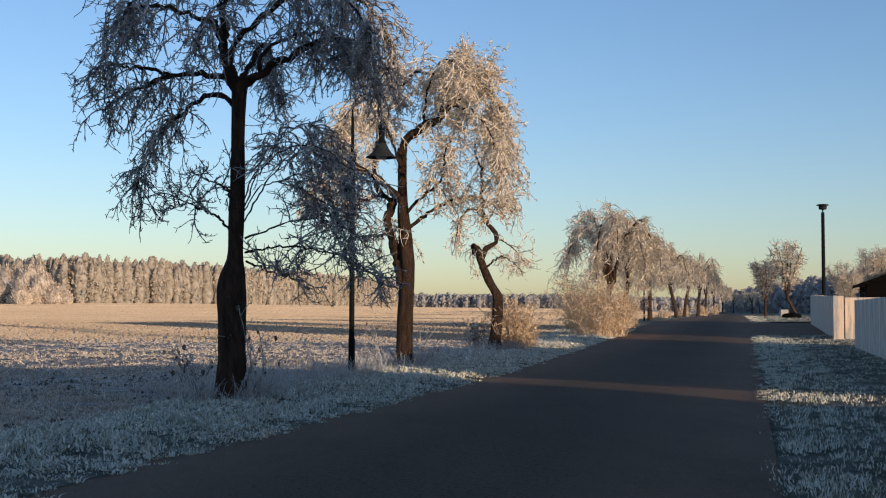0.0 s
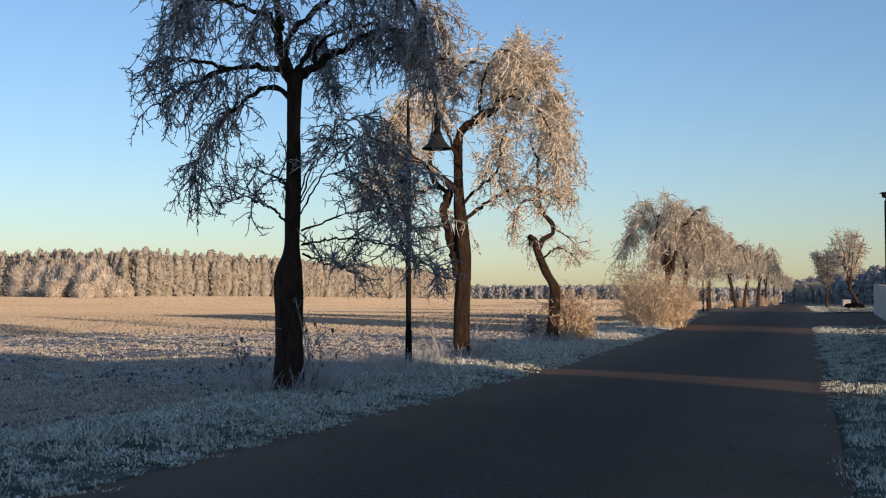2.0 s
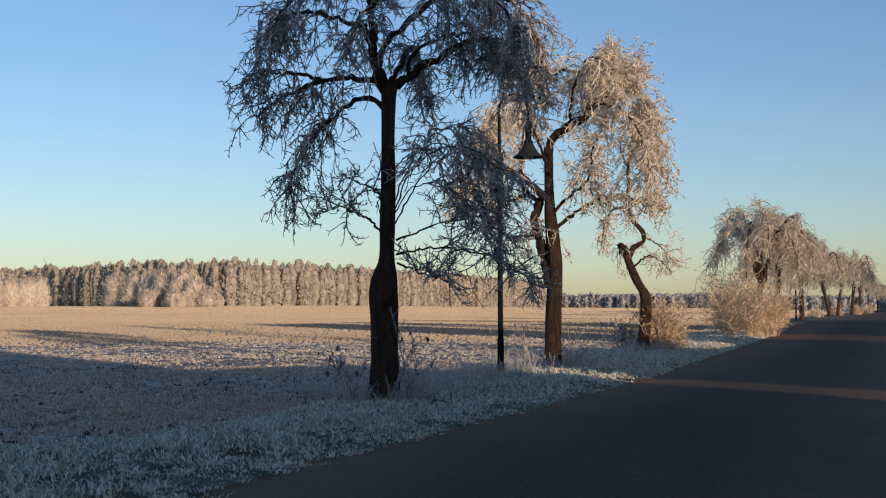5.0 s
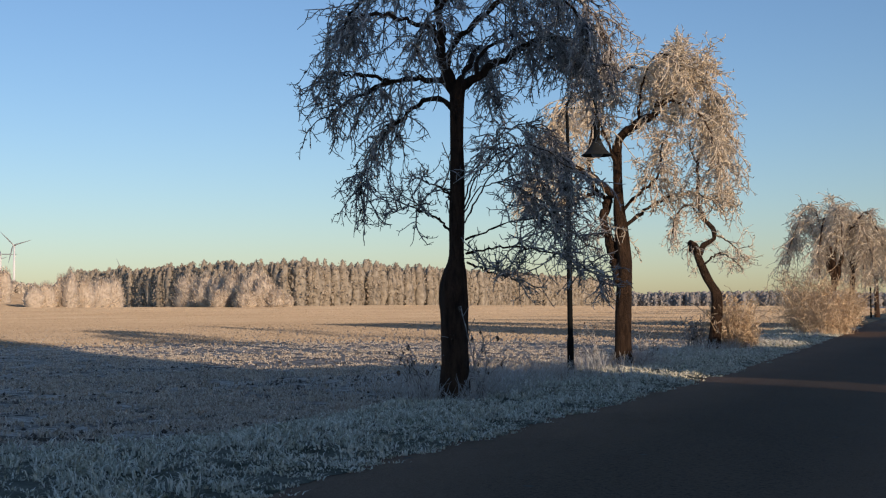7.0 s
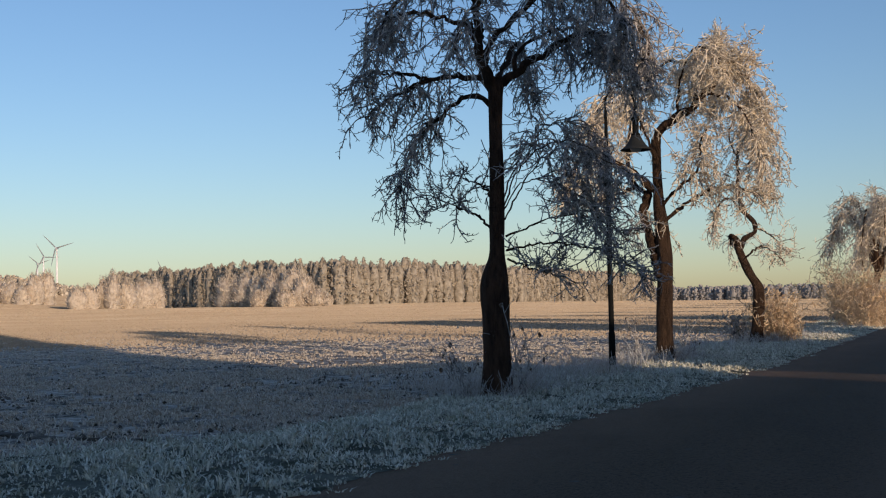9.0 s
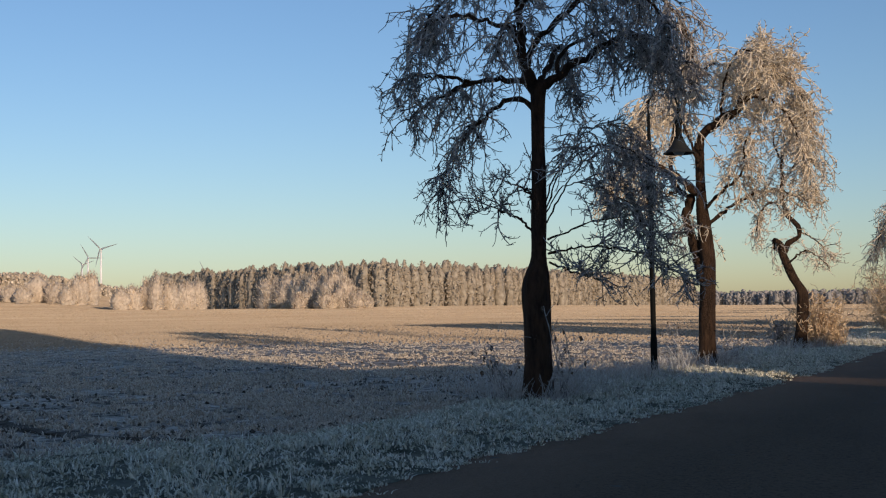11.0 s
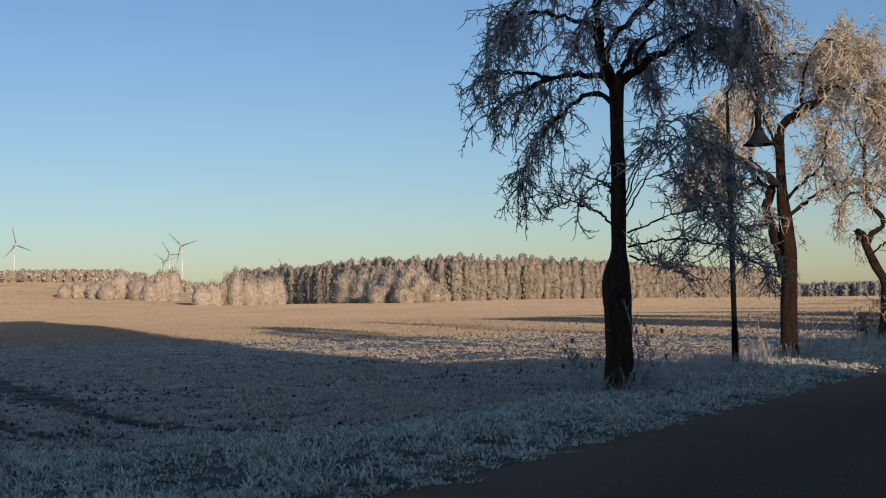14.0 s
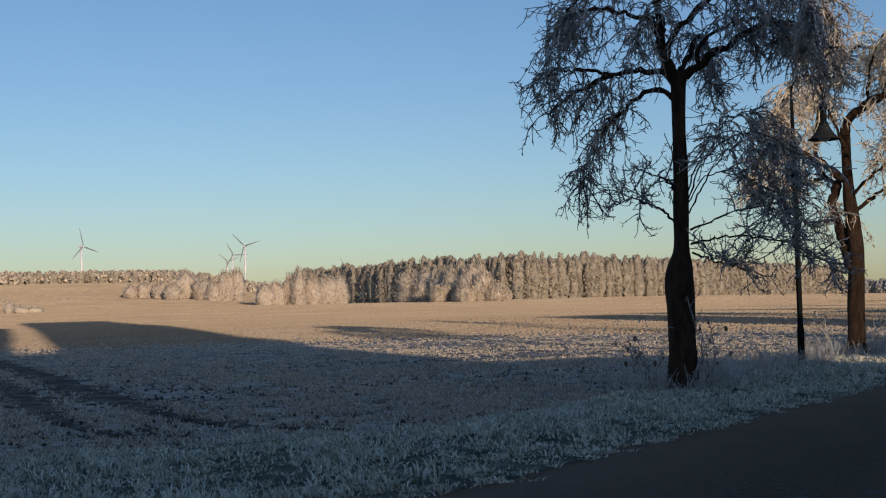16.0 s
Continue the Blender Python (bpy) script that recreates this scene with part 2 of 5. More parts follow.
def tubes(pts, rad, k=3):
    """Tubes along N polylines of S points: pts N x S x 3, rad N x S."""
    n, s, _ = pts.shape
    tan = np.gradient(pts, axis=1)
    tan /= np.linalg.norm(tan, axis=2, keepdims=True) + 1e-9
    ref = np.where(np.abs(tan[:, :1, 2:]) > 0.8, np.array([1.0, 0.2, 0.1]), np.array([0.1, 0.2, 1.0]))
    ref = np.broadcast_to(ref, tan.shape)
    a = np.cross(tan, ref)
    a /= np.linalg.norm(a, axis=2, keepdims=True) + 1e-9
    b = np.cross(tan, a)
    ang = np.arange(k) * 2 * np.pi / k
    v = pts[:, :, None] + rad[:, :, None, None] * (np.cos(ang)[:, None] * a[:, :, None] + np.sin(ang)[:, None] * b[:, :, None])
    i = np.arange(n * s * k).reshape(n, s, k)
    j = np.roll(i, -1, axis=2)
    f = np.stack([i[:, :-1], j[:, :-1], j[:, 1:], i[:, 1:]], axis=-1).reshape(-1, 4)
    return v.reshape(-1, 3), f


def merge(chunks):
    vs, fs, o = [], [], 0
    for v, f in chunks:
        vs.append(v)
        fs.append(f + o)
        o += len(v)
    return np.concatenate(vs), fs


def smooth_line(ctrl, n):
    """A Catmull-Rom line through control rows (any columns), n points."""
    c = np.asarray(ctrl, float)
    c = np.vstack([2 * c[0] - c[1], c, 2 * c[-1] - c[-2]])
    seg = np.linalg.norm(np.diff(c[1:-1, :3], axis=0), axis=1)
    cum = np.concatenate([[0], np.cumsum(seg)])
    out = []
    for d in np.linspace(0, cum[-1] - 1e-6, n):
        i = min(int(np.searchsorted(cum, d, side="right")) - 1, len(seg) - 1)
        t = (d - cum[i]) / seg[i]
        p0, p1, p2, p3 = c[i], c[i + 1], c[i + 2], c[i + 3]
        out.append(0.5 * (2 * p1 + (p2 - p0) * t + (2 * p0 - 5 * p1 + 4 * p2 - p3) * t * t + (3 * p1 - p0 - 3 * p2 + p3) * t ** 3))
    return np.array(out)


def unit(v):
    return v / (np.linalg.norm(v, axis=-1, keepdims=True) + 1e-9)


def grow(rng, start, way, length, steps, droop, wiggle):
    """N lines that start at start along way, sag and wander."""
    p, d = start.copy(), unit(way)
    out = [p.copy()]
    for i in range(steps):
        d = unit(d + np.array([0, 0, -1.0]) * droop + rng.normal(0, wiggle, d.shape))
        p = p + d * (length / steps)[:, None]
        out.append(p.copy())
    return np.stack(out, axis=1)


def offshoots(rng, lines, per, lo, hi, spread, lift=0.0, where=None):
    """Starts and ways of per shoots on each line, between the parts lo and hi of it."""
    n, s, _ = lines.shape
    who = np.repeat(np.arange(n), per)
    t = (rng.uniform(lo, hi, len(who)) if where is None else where) * (s - 1)
    i = np.minimum(t.astype(int), s - 2)
    fr = (t - i)[:, None]
    a, b = lines[who, i], lines[who, i + 1]
    side = unit(rng.normal(0, 1, a.shape))
    way = unit(b - a) * (1 - spread) + side * spread + np.array([0, 0, lift])
    return a * (1 - fr) + b * fr, way


def taper(n, s, r0, r1):
    return np.broadcast_to(np.linspace(1, 0, s) * (r0 - r1) + r1, (n, s)).copy()


def part(name, data, parent, label=""):
    ob = new(name, data)
    ob.parent = parent
    if label:
        ob["label"] = label
    return ob


def thing(name, at, label, category, group="", turn=0.0):
    ob = new(name)
    ob.matrix_world = pose(at[0], at[1], at[2], 0, 0, turn)
    ob.empty_display_size = 0.3
    return tagged(ob, label, category, group)


def lathe(rows, k=24, cap=False):
    """A turned body: rows of (radius, height)."""
    ang = np.arange(k) * 2 * np.pi / k
    v = np.array([[r * math.cos(a), r * math.sin(a), z] for r, z in rows for a in ang])
    i = np.arange(len(rows) * k).reshape(len(rows), k)
    j = np.roll(i, -1, axis=1)
    f = np.stack([i[:-1], j[:-1], j[1:], i[1:]], axis=-1).reshape(-1, 4)
    return v, f


def box_bm(sx, sy, sz, bevel=0.0, base=(0, 0, 0)):
    bm = bmesh.new()
    bmesh.ops.create_cube(bm, size=1.0)
    bmesh.ops.scale(bm, vec=(sx, sy, sz), verts=bm.verts)
    bmesh.ops.translate(bm, vec=(base[0], base[1], base[2] + sz / 2), verts=bm.verts)
    if bevel:
        bmesh.ops.bevel(bm, geom=bm.edges[:], offset=bevel, segments=2, affect="EDGES", profile=0.6)
    return bm


def bm_mesh(name, bm, mat):
    me = bpy.data.meshes.new(name)
    bm.to_mesh(me)
    bm.free()
    me.materials.append(mat)
    return me


# ---------------------------------------------------------------- lie of the land
def height(x, y):
    """Ground height: flat by the road, rising a little far off and to the west."""
    x, y = np.asarray(x, float), np.asarray(y, float)
    d = np.hypot(x, y)
    az = np.degrees(np.arctan2(x, y))
    te = np.interp(az, [-60, -12, 0, 14, 60], [0.0048, 0.0048, 0.0020, 0.0, 0.0])
    front = ss(110, 80, np.abs(az))
    z = 0.6 * ss(50, 110, d) + (0.9 * ss(14, 4, az) + te * d) * ss(120, 340, d)
    z = z + d * 0.021 * ss(320, 560, d) * ss(-25, -33, az)
    return z * front


def road_left(y):
    return -6.1 + 0.25 * y + np.interp(y, [0, 18, 30, 55, 90, 200], [0, 0.2, 0.2, -0.8, -1.3, -1.6])


def road_right(y):
    return 0.35 + 0.25 * y - np.interp(y, [120, 200, 320, 900], [0, 0.8, 3.5, 20])


def verge_left(y):
    return road_left(y) - np.interp(y, [-30, 10, 13, 15, 18, 25, 60, 400], [6.5, 6.2, 4.9, 3.4, 3.3, 4.2, 4.6, 5.0])


xs = np.concatenate([-np.geomspace(3500, 60, 110), np.linspace(-57, 57, 77), np.geomspace(60, 3500, 40)])
ys = np.concatenate([-np.geomspace(2500, 40, 20), np.linspace(-38, 120, 80), np.geomspace(123, 4200, 120)])
gx, gy = np.meshgrid(xs, ys)
gz = height(gx, gy) - 0.03
gv = np.stack([gx, gy, gz], axis=-1).reshape(-1, 3)
gi = np.arange(gv.shape[0]).reshape(gx.shape)
gf = np.stack([gi[:-1, :-1], gi[:-1, 1:], gi[1:, 1:], gi[1:, :-1]], axis=-1).reshape(-1, 4)
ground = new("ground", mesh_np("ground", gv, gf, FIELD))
tagged(ground, "wide ploughed field with stubble under hoar frost", "field", kind="structure")


def strip(name, left, right, y_rows, across, mat, profile):
    """A strip of ground between two lines x(y); profile(k) lifts it, k from 0 to 1 across."""
    rows = []
    for y in y_rows:
        a, b = left(y), right(y)
        k = np.linspace(0, 1, across)
        x = a + (b - a) * k
        rows.append(np.stack([x, np.full(across, y), height(x, y) + profile(k)], axis=-1))
    v = np.array(rows)
    i = np.arange(v.shape[0] * across).reshape(v.shape[0], across)
    f = np.stack([i[:-1, :-1], i[:-1, 1:], i[1:, 1:], i[1:, :-1]], axis=-1).reshape(-1, 4)
    return new(name, mesh_np(name, v.reshape(-1, 3), f, mat))


along = np.concatenate([np.linspace(-40, 0, 41), np.linspace(0.2, 60, 300), np.linspace(61, 120, 60), np.geomspace(122, 900, 50)])
wob = lambda y: 0.12 * math.sin(y * 1.3) + 0.10 * math.sin(y * 3.7 + 1) + 0.08 * math.sin(y * 8.1) + 0.06 * math.sin(y * 13.7)
road = strip("road", lambda y: road_left(y) - 0.15, lambda y: road_right(y) + 0.15, along, 13, ASPHALT, lambda k: 0.012 + 0.05 * (1 - (2 * k - 1) ** 2))
tagged(road, "dark worn asphalt country lane without markings", "road", kind="structure")
vl = strip("verge", verge_left, lambda y: road_left(y) + wob(y) * 0.6, along, 9, VERGE, lambda k: -0.035 + 0.11 * np.sin(np.pi * np.clip(k * 0.80 + 0.07, 0, 1)) ** 0.7)
tagged(vl, "frosted grass verge between the lane and the field", "grass verge", kind="structure")
right_bank = lambda k: -0.03 + 0.12 * np.clip(k * 30, 0, 1)
for y_rows, label in ((along[along <= 67], "frosted grass strip between the lane and a white wall"), (along[along >= 98], "frosted grass verge far down the lane")):
    vr = strip("verge", lambda y: road_right(y) + wob(y + 5) * 0.6, lambda y: road_right(y) + 45.0, y_rows, 21, VERGE, right_bank)
    tagged(vr, label, "grass verge", kind="structure")
drive = strip("driveway", lambda y: road_right(y) + 0.1, lambda y: road_right(y) + 30.0, along[(along >= 66.5) & (along <= 99)], 9, ASPHALT, lambda k: 0.006 + 0.02 * k)
tagged(drive, "dark asphalt entrance beside the lane", "driveway", kind="structure")


# ---------------------------------------------------------------- roadside trees
def bark_tube(rows, k, rings, rough, rng):
    line = smooth_line(rows, rings)
    ang = np.arange(k) * 2 * np.pi / k
    v = []
    for x, y, z, r in line:
        for a in ang:
            p = Vector((math.cos(a) * 1.6, math.sin(a) * 1.6, z * 0.7 + rng))
            q = Vector((math.cos(a) * 4.5, math.sin(a) * 4.5, z * 1.6 + rng))
            rr = r * (1 + rough * noise.noise(p) + rough * 0.6 * noise.noise(q))
            v.append((x + rr * math.cos(a), y + rr * math.sin(a), z))
    i = np.arange(len(line) * k).reshape(len(line), k)
    j = np.roll(i, -1, axis=1)
    f = np.stack([i[:-1], j[:-1], j[1:], i[1:]], axis=-1).reshape(-1, 4)
    return np.array(v), f


def ribbons(pts, rad):
    """Flat strips along N polylines, for twigs too far off to show their roundness."""
    n, s, _ = pts.shape
    tan = unit(np.gradient(pts, axis=1))
    ref = np.broadcast_to(unit(np.sin(np.arange(n * 3) * 12.9898).reshape(n, 1, 3) + 0.01), tan.shape)
    a = unit(np.cross(tan, ref)) * rad[:, :, None]
    v = np.stack([pts - a, pts + a], axis=2).reshape(-1, 3)
    i = np.arange(n * s * 2).reshape(n, s, 2)
    f = np.stack([i[:, :-1, 0], i[:, :-1, 1], i[:, 1:, 1], i[:, 1:, 0]], axis=-1).reshape(-1, 4)
    return v, f


def twig_mass(rng, lines, sec, ter, tip, scale=1.0, thick=1.0, start=0.35, flat=False):
    """Frosted twigs on limbs: long sagging shoots, shoots on those, and short tips. Returns chunks of tubes."""
    chunks = []
    sec_lines, sag = [], []
    for line, weight, droop in lines:
        n = max(2, int(sec * weight))
        where = rng.uniform(start, 1.0, n)
        st, way = offshoots(rng, line[None], n, start, 1.0, 0.75, 0.15, where)
        ln = rng.uniform(0.5, 1.5, n) * scale * (0.55 if droop < 0.15 else 1.0) * (1.25 - 0.75 * where)
        sec_lines.append(grow(rng, st, way, ln, 9, droop * 0.75, 0.20))
        sag += [droop] * n
    a = np.concatenate(sec_lines)
    sag = np.array(sag)[:, None]
    chunks.append(tubes(a, taper(len(a), a.shape[1], 0.017 * thick, 0.008 * thick), 3 if flat else 4))
    fine = (lambda p, r: ribbons(p, r * 1.2)) if flat else (lambda p, r: tubes(p, r, 3))
    st, way = offshoots(rng, a, ter, 0.08, 1.0, 0.6, -0.10)
    b = grow(rng, st, way, rng.uniform(0.30, 0.90, len(st)) * scale, 4 if flat else 5, np.repeat(sag, ter, axis=0) * 1.5, 0.27)
    chunks.append(fine(b, taper(len(b), b.shape[1], 0.0095 * thick, 0.0065 * thick)))
    st, way = offshoots(rng, b, tip, 0.1, 1.0, 0.7, -0.05)
    c = grow(rng, st, way, rng.uniform(0.09, 0.30, len(st)) * scale, 2 if flat else 3, -0.03 if flat else 0.10, 0.30)
    chunks.append(fine(c, taper(len(c), c.shape[1], 0.0085 * thick, 0.0055 * thick)))
    return chunks


def wander(rng, start, way, length, steps, droop, wiggle, lift=0.0):
    """N lines like grow(), but with bends that carry on from step to step; lift curls the ends up."""
    p, d = start.copy(), unit(way)
    bend = rng.normal(0, wiggle, d.shape)
    out = [p.copy()]
    for i in range(steps):
        bend = 0.55 * bend + rng.normal(0, wiggle, d.shape)
        sag = droop * (1.25 - i / steps) - lift * (i / steps) ** 2
        d = unit(d + bend - np.array([0, 0, 1.0]) * sag)
        p = p + d * (length / steps)[:, None]
        out.append(p.copy())
    return np.stack(out, axis=1)


def whip_mass(rng, lines, sec, ter, tip, scale=1.0, thick=1.0, flat=False, start=0.3):
    """Weeping crown: long hanging whips, crooked side shoots with upturned ends, and stubby frosted spurs."""
    whips, sag = [], []
    for line, weight, droop in lines:
        n = max(2, int(sec * weight))
        where = start + (1 - start) * rng.uniform(0, 1, n) ** 0.8
        st, way = offshoots(rng, line[None], n, start, 1.0, 0.62, 0.22, where)
        low = droop < 0.15
        ln = rng.uniform(0.55, 1.45, n) * scale * (0.7 if low else 1.0) * (1.2 - 0.5 * where)
        whips.append(wander(rng, st, way, ln, 10, droop * (0.6 if low else 1.25), 0.125, 0.15))
        sag += [droop] * n
    a = np.concatenate(whips)
    sag = np.array(sag)[:, None]
    chunks = [tubes(a, taper(len(a), a.shape[1], 0.020 * thick, 0.010 * thick), 4)]
    st, way = offshoots(rng, a, ter, 0.10, 1.0, 0.58, -0.05)
    b = wander(rng, st, way, rng.uniform(0.12, 0.50, len(st)) * scale, 6, np.repeat(sag, ter, axis=0) * 1.1, 0.16, 0.3)
    chunks.append(tubes(b, taper(len(b), b.shape[1], 0.013 * thick, 0.0085 * thick), 3))
    spurs = []
    for parent, per in ((b, tip), (a, tip + 2)):
        st, way = offshoots(rng, parent, per, 0.12, 1.0, 0.66, 0.04)
        spurs.append(wander(rng, st, way, rng.uniform(0.04, 0.14, len(st)) * scale, 2, 0.02, 0.16))
    c = np.concatenate(spurs)
    rad = taper(len(c), c.shape[1], 0.0105 * thick, 0.0075 * thick)
    chunks.append(ribbons(c, rad * 1.2) if flat else tubes(c, rad, 3))
    return chunks


def tree(at, trunk_rows, limbs, label, seed, bark, twig, sec, ter, tip, scale=1.0, thick=1.0, size=1.0, group="trees along the lane"):
    rng = np.random.default_rng(seed)
    root = thing("roadside_tree", at, label, "tree", group)
    root.scale = (size, size, size)
    v, f = bark_tube(trunk_rows, 22, 70, 0.16, seed * 3.1)
    part("trunk", mesh_np("trunk", v, f, bark), root)
    lines = []
    for ctrl, r0, r1, dens, droop in limbs:
        line = smooth_line(ctrl, 26)
        k = np.linspace(0, 1, len(line))[:, None]
        line = line + rng.normal(0, 0.022, line.shape) * np.minimum(1, k * 6)
        rows = np.column_stack([line, np.linspace(r0, r1, len(line)) * (1 + 0.12 * rng.normal(0, 1, len(line)))])
        v, f = tubes(line[None], rows[None, :, 3], 8)
        part("limb", mesh_np("limb", v, f, bark), root)
        length = np.linalg.norm(np.diff(line, axis=0), axis=1).sum()
        lines.append((line, length * dens, droop))
    v, f = merge(whip_mass(rng, lines, sec, ter, tip, scale, thick, at[1] > 30))
    part("crown", mesh_np("crown", v, f, twig), root, "hanging twigs furred with hoar frost")
    return root


TRUNK_A = [(0.01, 0, -0.12, 0.46), (0.01, 0, 0.04, 0.37), (0, 0, 0.2, 0.315), (0, 0, 0.42, 0.285), (0, 0, 0.89, 0.261), (0, 0, 1.51, 0.261), (-0.01, 0, 2.14, 0.261), (0.01, 0, 2.4, 0.23), (0.05, 0, 2.72, 0.152), (0.07, 0, 3.39, 0.148), (0.08, 0, 4.23, 0.139), (0.08, 0, 5.07, 0.13), (0.09, 0, 5.64, 0.134), (0.11, 0, 5.88, 0.148), (0.13, 0, 6.03, 0.113)]
LIMBS_A = [
    ([(0.08, 0, 5.85), (-0.1, 0, 6.09), (-0.2, 0.1, 6.53), (-0.23, 0.15, 7.05), (-0.29, 0.1, 7.52), (-0.21, 0.2, 7.99), (-0.28, 0.3, 8.46)], 0.112, 0.036, 1, 0.22),
    ([(0.13, 0, 5.88), (0.34, -0.05, 5.99), (0.52, -0.1, 6.09), (0.71, -0.1, 6.27), (1.02, -0.2, 6.34), (1.39, -0.3, 6.55), (1.86, -0.4, 6.67), (2.3, -0.5, 6.51), (2.59, -0.6, 6.16), (2.72, -0.6, 5.69)], 0.094, 0.022, 1.1, 0.28),
    ([(0.02, 0, 5.8), (-0.15, 0, 6), (-0.44, 0.1, 6.09), (-0.8, 0.2, 6.13), (-1.22, 0.2, 6.07), (-1.64, 0.1, 5.9), (-2.06, 0, 5.67), (-2.42, -0.1, 5.38)], 0.069, 0.022, 1, 0.22),
    ([(-1.17, 0.2, 6.08), (-1.54, 0.1, 6.19), (-1.95, 0, 6.22), (-2.32, -0.1, 6.24), (-2.63, -0.2, 6.09)], 0.042, 0.011, 0.8, 0.22),
    ([(0, 0, 5.5), (-0.13, 0.05, 5.65), (-0.36, 0.1, 5.76), (-0.6, 0.2, 5.67), (-0.91, 0.3, 5.48), (-1.22, 0.4, 5.25), (-1.57, 0.4, 4.91), (-1.8, 0.4, 4.44), (-1.88, 0.4, 3.92)], 0.056, 0.018, 1, 0.22),
    ([(-0.13, 0.1, 6.22), (0, -0.2, 6.58), (0.27, -0.4, 6.82), (0.71, -0.7, 7.07), (1.18, -0.9, 7.42), (1.65, -1.1, 7.47), (2.17, -1.2, 7.21), (2.49, -1.2, 6.74), (2.61, -1.2, 6.22)], 0.060, 0.018, 1.1, 0.28),
    ([(-0.21, 0.1, 6.63), (-0.42, -0.2, 7), (-0.8, -0.4, 7.13), (-1.33, -0.6, 7.21), (-1.9, -0.7, 7), (-2.32, -0.7, 6.58)], 0.052, 0.018, 1, 0.22),
    ([(-0.25, 0.1, 7.36), (-0.07, 0.3, 7.78), (0.4, 0.5, 8.15), (1.02, 0.7, 8.2), (1.75, 0.8, 7.94), (2.38, 0.8, 7.57), (2.8, 0.8, 7.05), (2.92, 0.8, 6.48)], 0.052, 0.018, 1.1, 0.28),
    ([(-0.27, 0.1, 7.57), (-0.65, 0.4, 7.99), (-1.27, 0.7, 8.1), (-1.85, 0.8, 7.89), (-2.21, 0.8, 7.52), (-2.32, 0.8, 7.05)], 0.052, 0.018, 1, 0.22),
    ([(0.1, 0.1, 6.01), (0.24, 0.6, 6.42), (0.29, 1.1, 6.84), (0.4, 1.7, 6.95), (0.45, 2.2, 6.63), (0.5, 2.5, 6.01)], 0.060, 0.018, 1, 0.22),
    ([(0.06, -0.1, 5.9), (-0.02, -0.7, 6.42), (-0.13, -1.3, 6.74), (-0.18, -1.9, 6.63), (-0.23, -2.3, 6.11)], 0.060, 0.018, 0.5, 0.22),
    ([(0.5, -0.1, 6.09), (0.48, -0.1, 6.32), (0.58, 0, 6.55), (0.92, 0.2, 6.79), (1.55, 0.5, 7), (2.02, 0.7, 6.84), (2.28, 0.8, 6.32)], 0.043, 0.018, 1.1, 0.28),
    ([(0.21, 0, 3.34), (0.45, 0, 3.81), (0.76, -0.1, 4.23), (1.08, -0.1, 4.52), (1.44, -0.2, 4.63), (1.86, -0.2, 4.39), (2.17, -0.3, 3.92)], 0.017, 0.008, 0.75, 0.18),
    ([(0.22, 0, 3.03), (0.61, 0.1, 3.19), (1.02, 0.2, 3.34), (1.55, 0.3, 3.42), (2.07, 0.3, 3.24), (2.49, 0.3, 2.87)], 0.019, 0.008, 0.9, 0.10),
    ([(0.23, 0, 2.77), (0.66, -0.1, 2.85), (1.13, -0.2, 2.87), (1.7, -0.3, 2.77), (2.28, -0.3, 2.56), (2.8, -0.4, 2.19)], 0.025, 0.009, 0.8, 0.09),
    ([(0.19, 0, 3.71), (0.4, 0.2, 4.33), (0.71, 0.4, 4.86), (1.02, 0.5, 5.12), (1.55, 0.6, 5.17), (1.96, 0.6, 4.75)], 0.016, 0.007, 0.75, 0.18),
    ([(0.21, 0, 3.55), (0.55, -0.2, 3.97), (1.02, -0.4, 4.07), (1.55, -0.5, 3.76), (2.02, -0.6, 3.29)], 0.014, 0.007, 0.65, 0.15),
    ([(-0.06, 0, 3.19), (-0.28, 0.05, 3.42), (-0.6, 0.1, 3.58), (-0.91, 0.1, 3.69), (-1.17, 0.1, 3.6)], 0.027, 0.009, 0.5, 0.04),
    ([(-0.04, 0, 3.76), (-0.21, 0, 4), (-0.44, 0, 4.11), (-0.75, 0, 4.23)], 0.021, 0.009, 0.4, 0.04),
    ([(0.25, 0, 2.61), (0.61, 0, 2.45), (0.92, 0.1, 2.33), (1.18, 0.1, 2.3)], 0.021, 0.009, 0.8, 0.04),
    ([(0.2, 0, 3.6), (0.6, -0.4, 4.3), (1.2, -0.7, 4.65), (1.9, -0.9, 4.5), (2.5, -0.9, 3.9)], 0.015, 0.007, 0.55, 0.16),
]
TRUNK_B = [(0.02, 0, -0.1, 0.45), (0.02, 0, 0.05, 0.353), (0.02, 0, 0.45, 0.243), (0.03, 0, 1.09, 0.223), (0.08, 0, 2.06, 0.216), (0.1, 0, 2.86, 0.209), (0.05, 0, 3.5, 0.202), (0.02, 0, 3.98, 0.182), (-0.03, 0, 4.47, 0.149), (-0.06, 0, 5.27, 0.129), (-0.05, 0, 6.07, 0.122)]
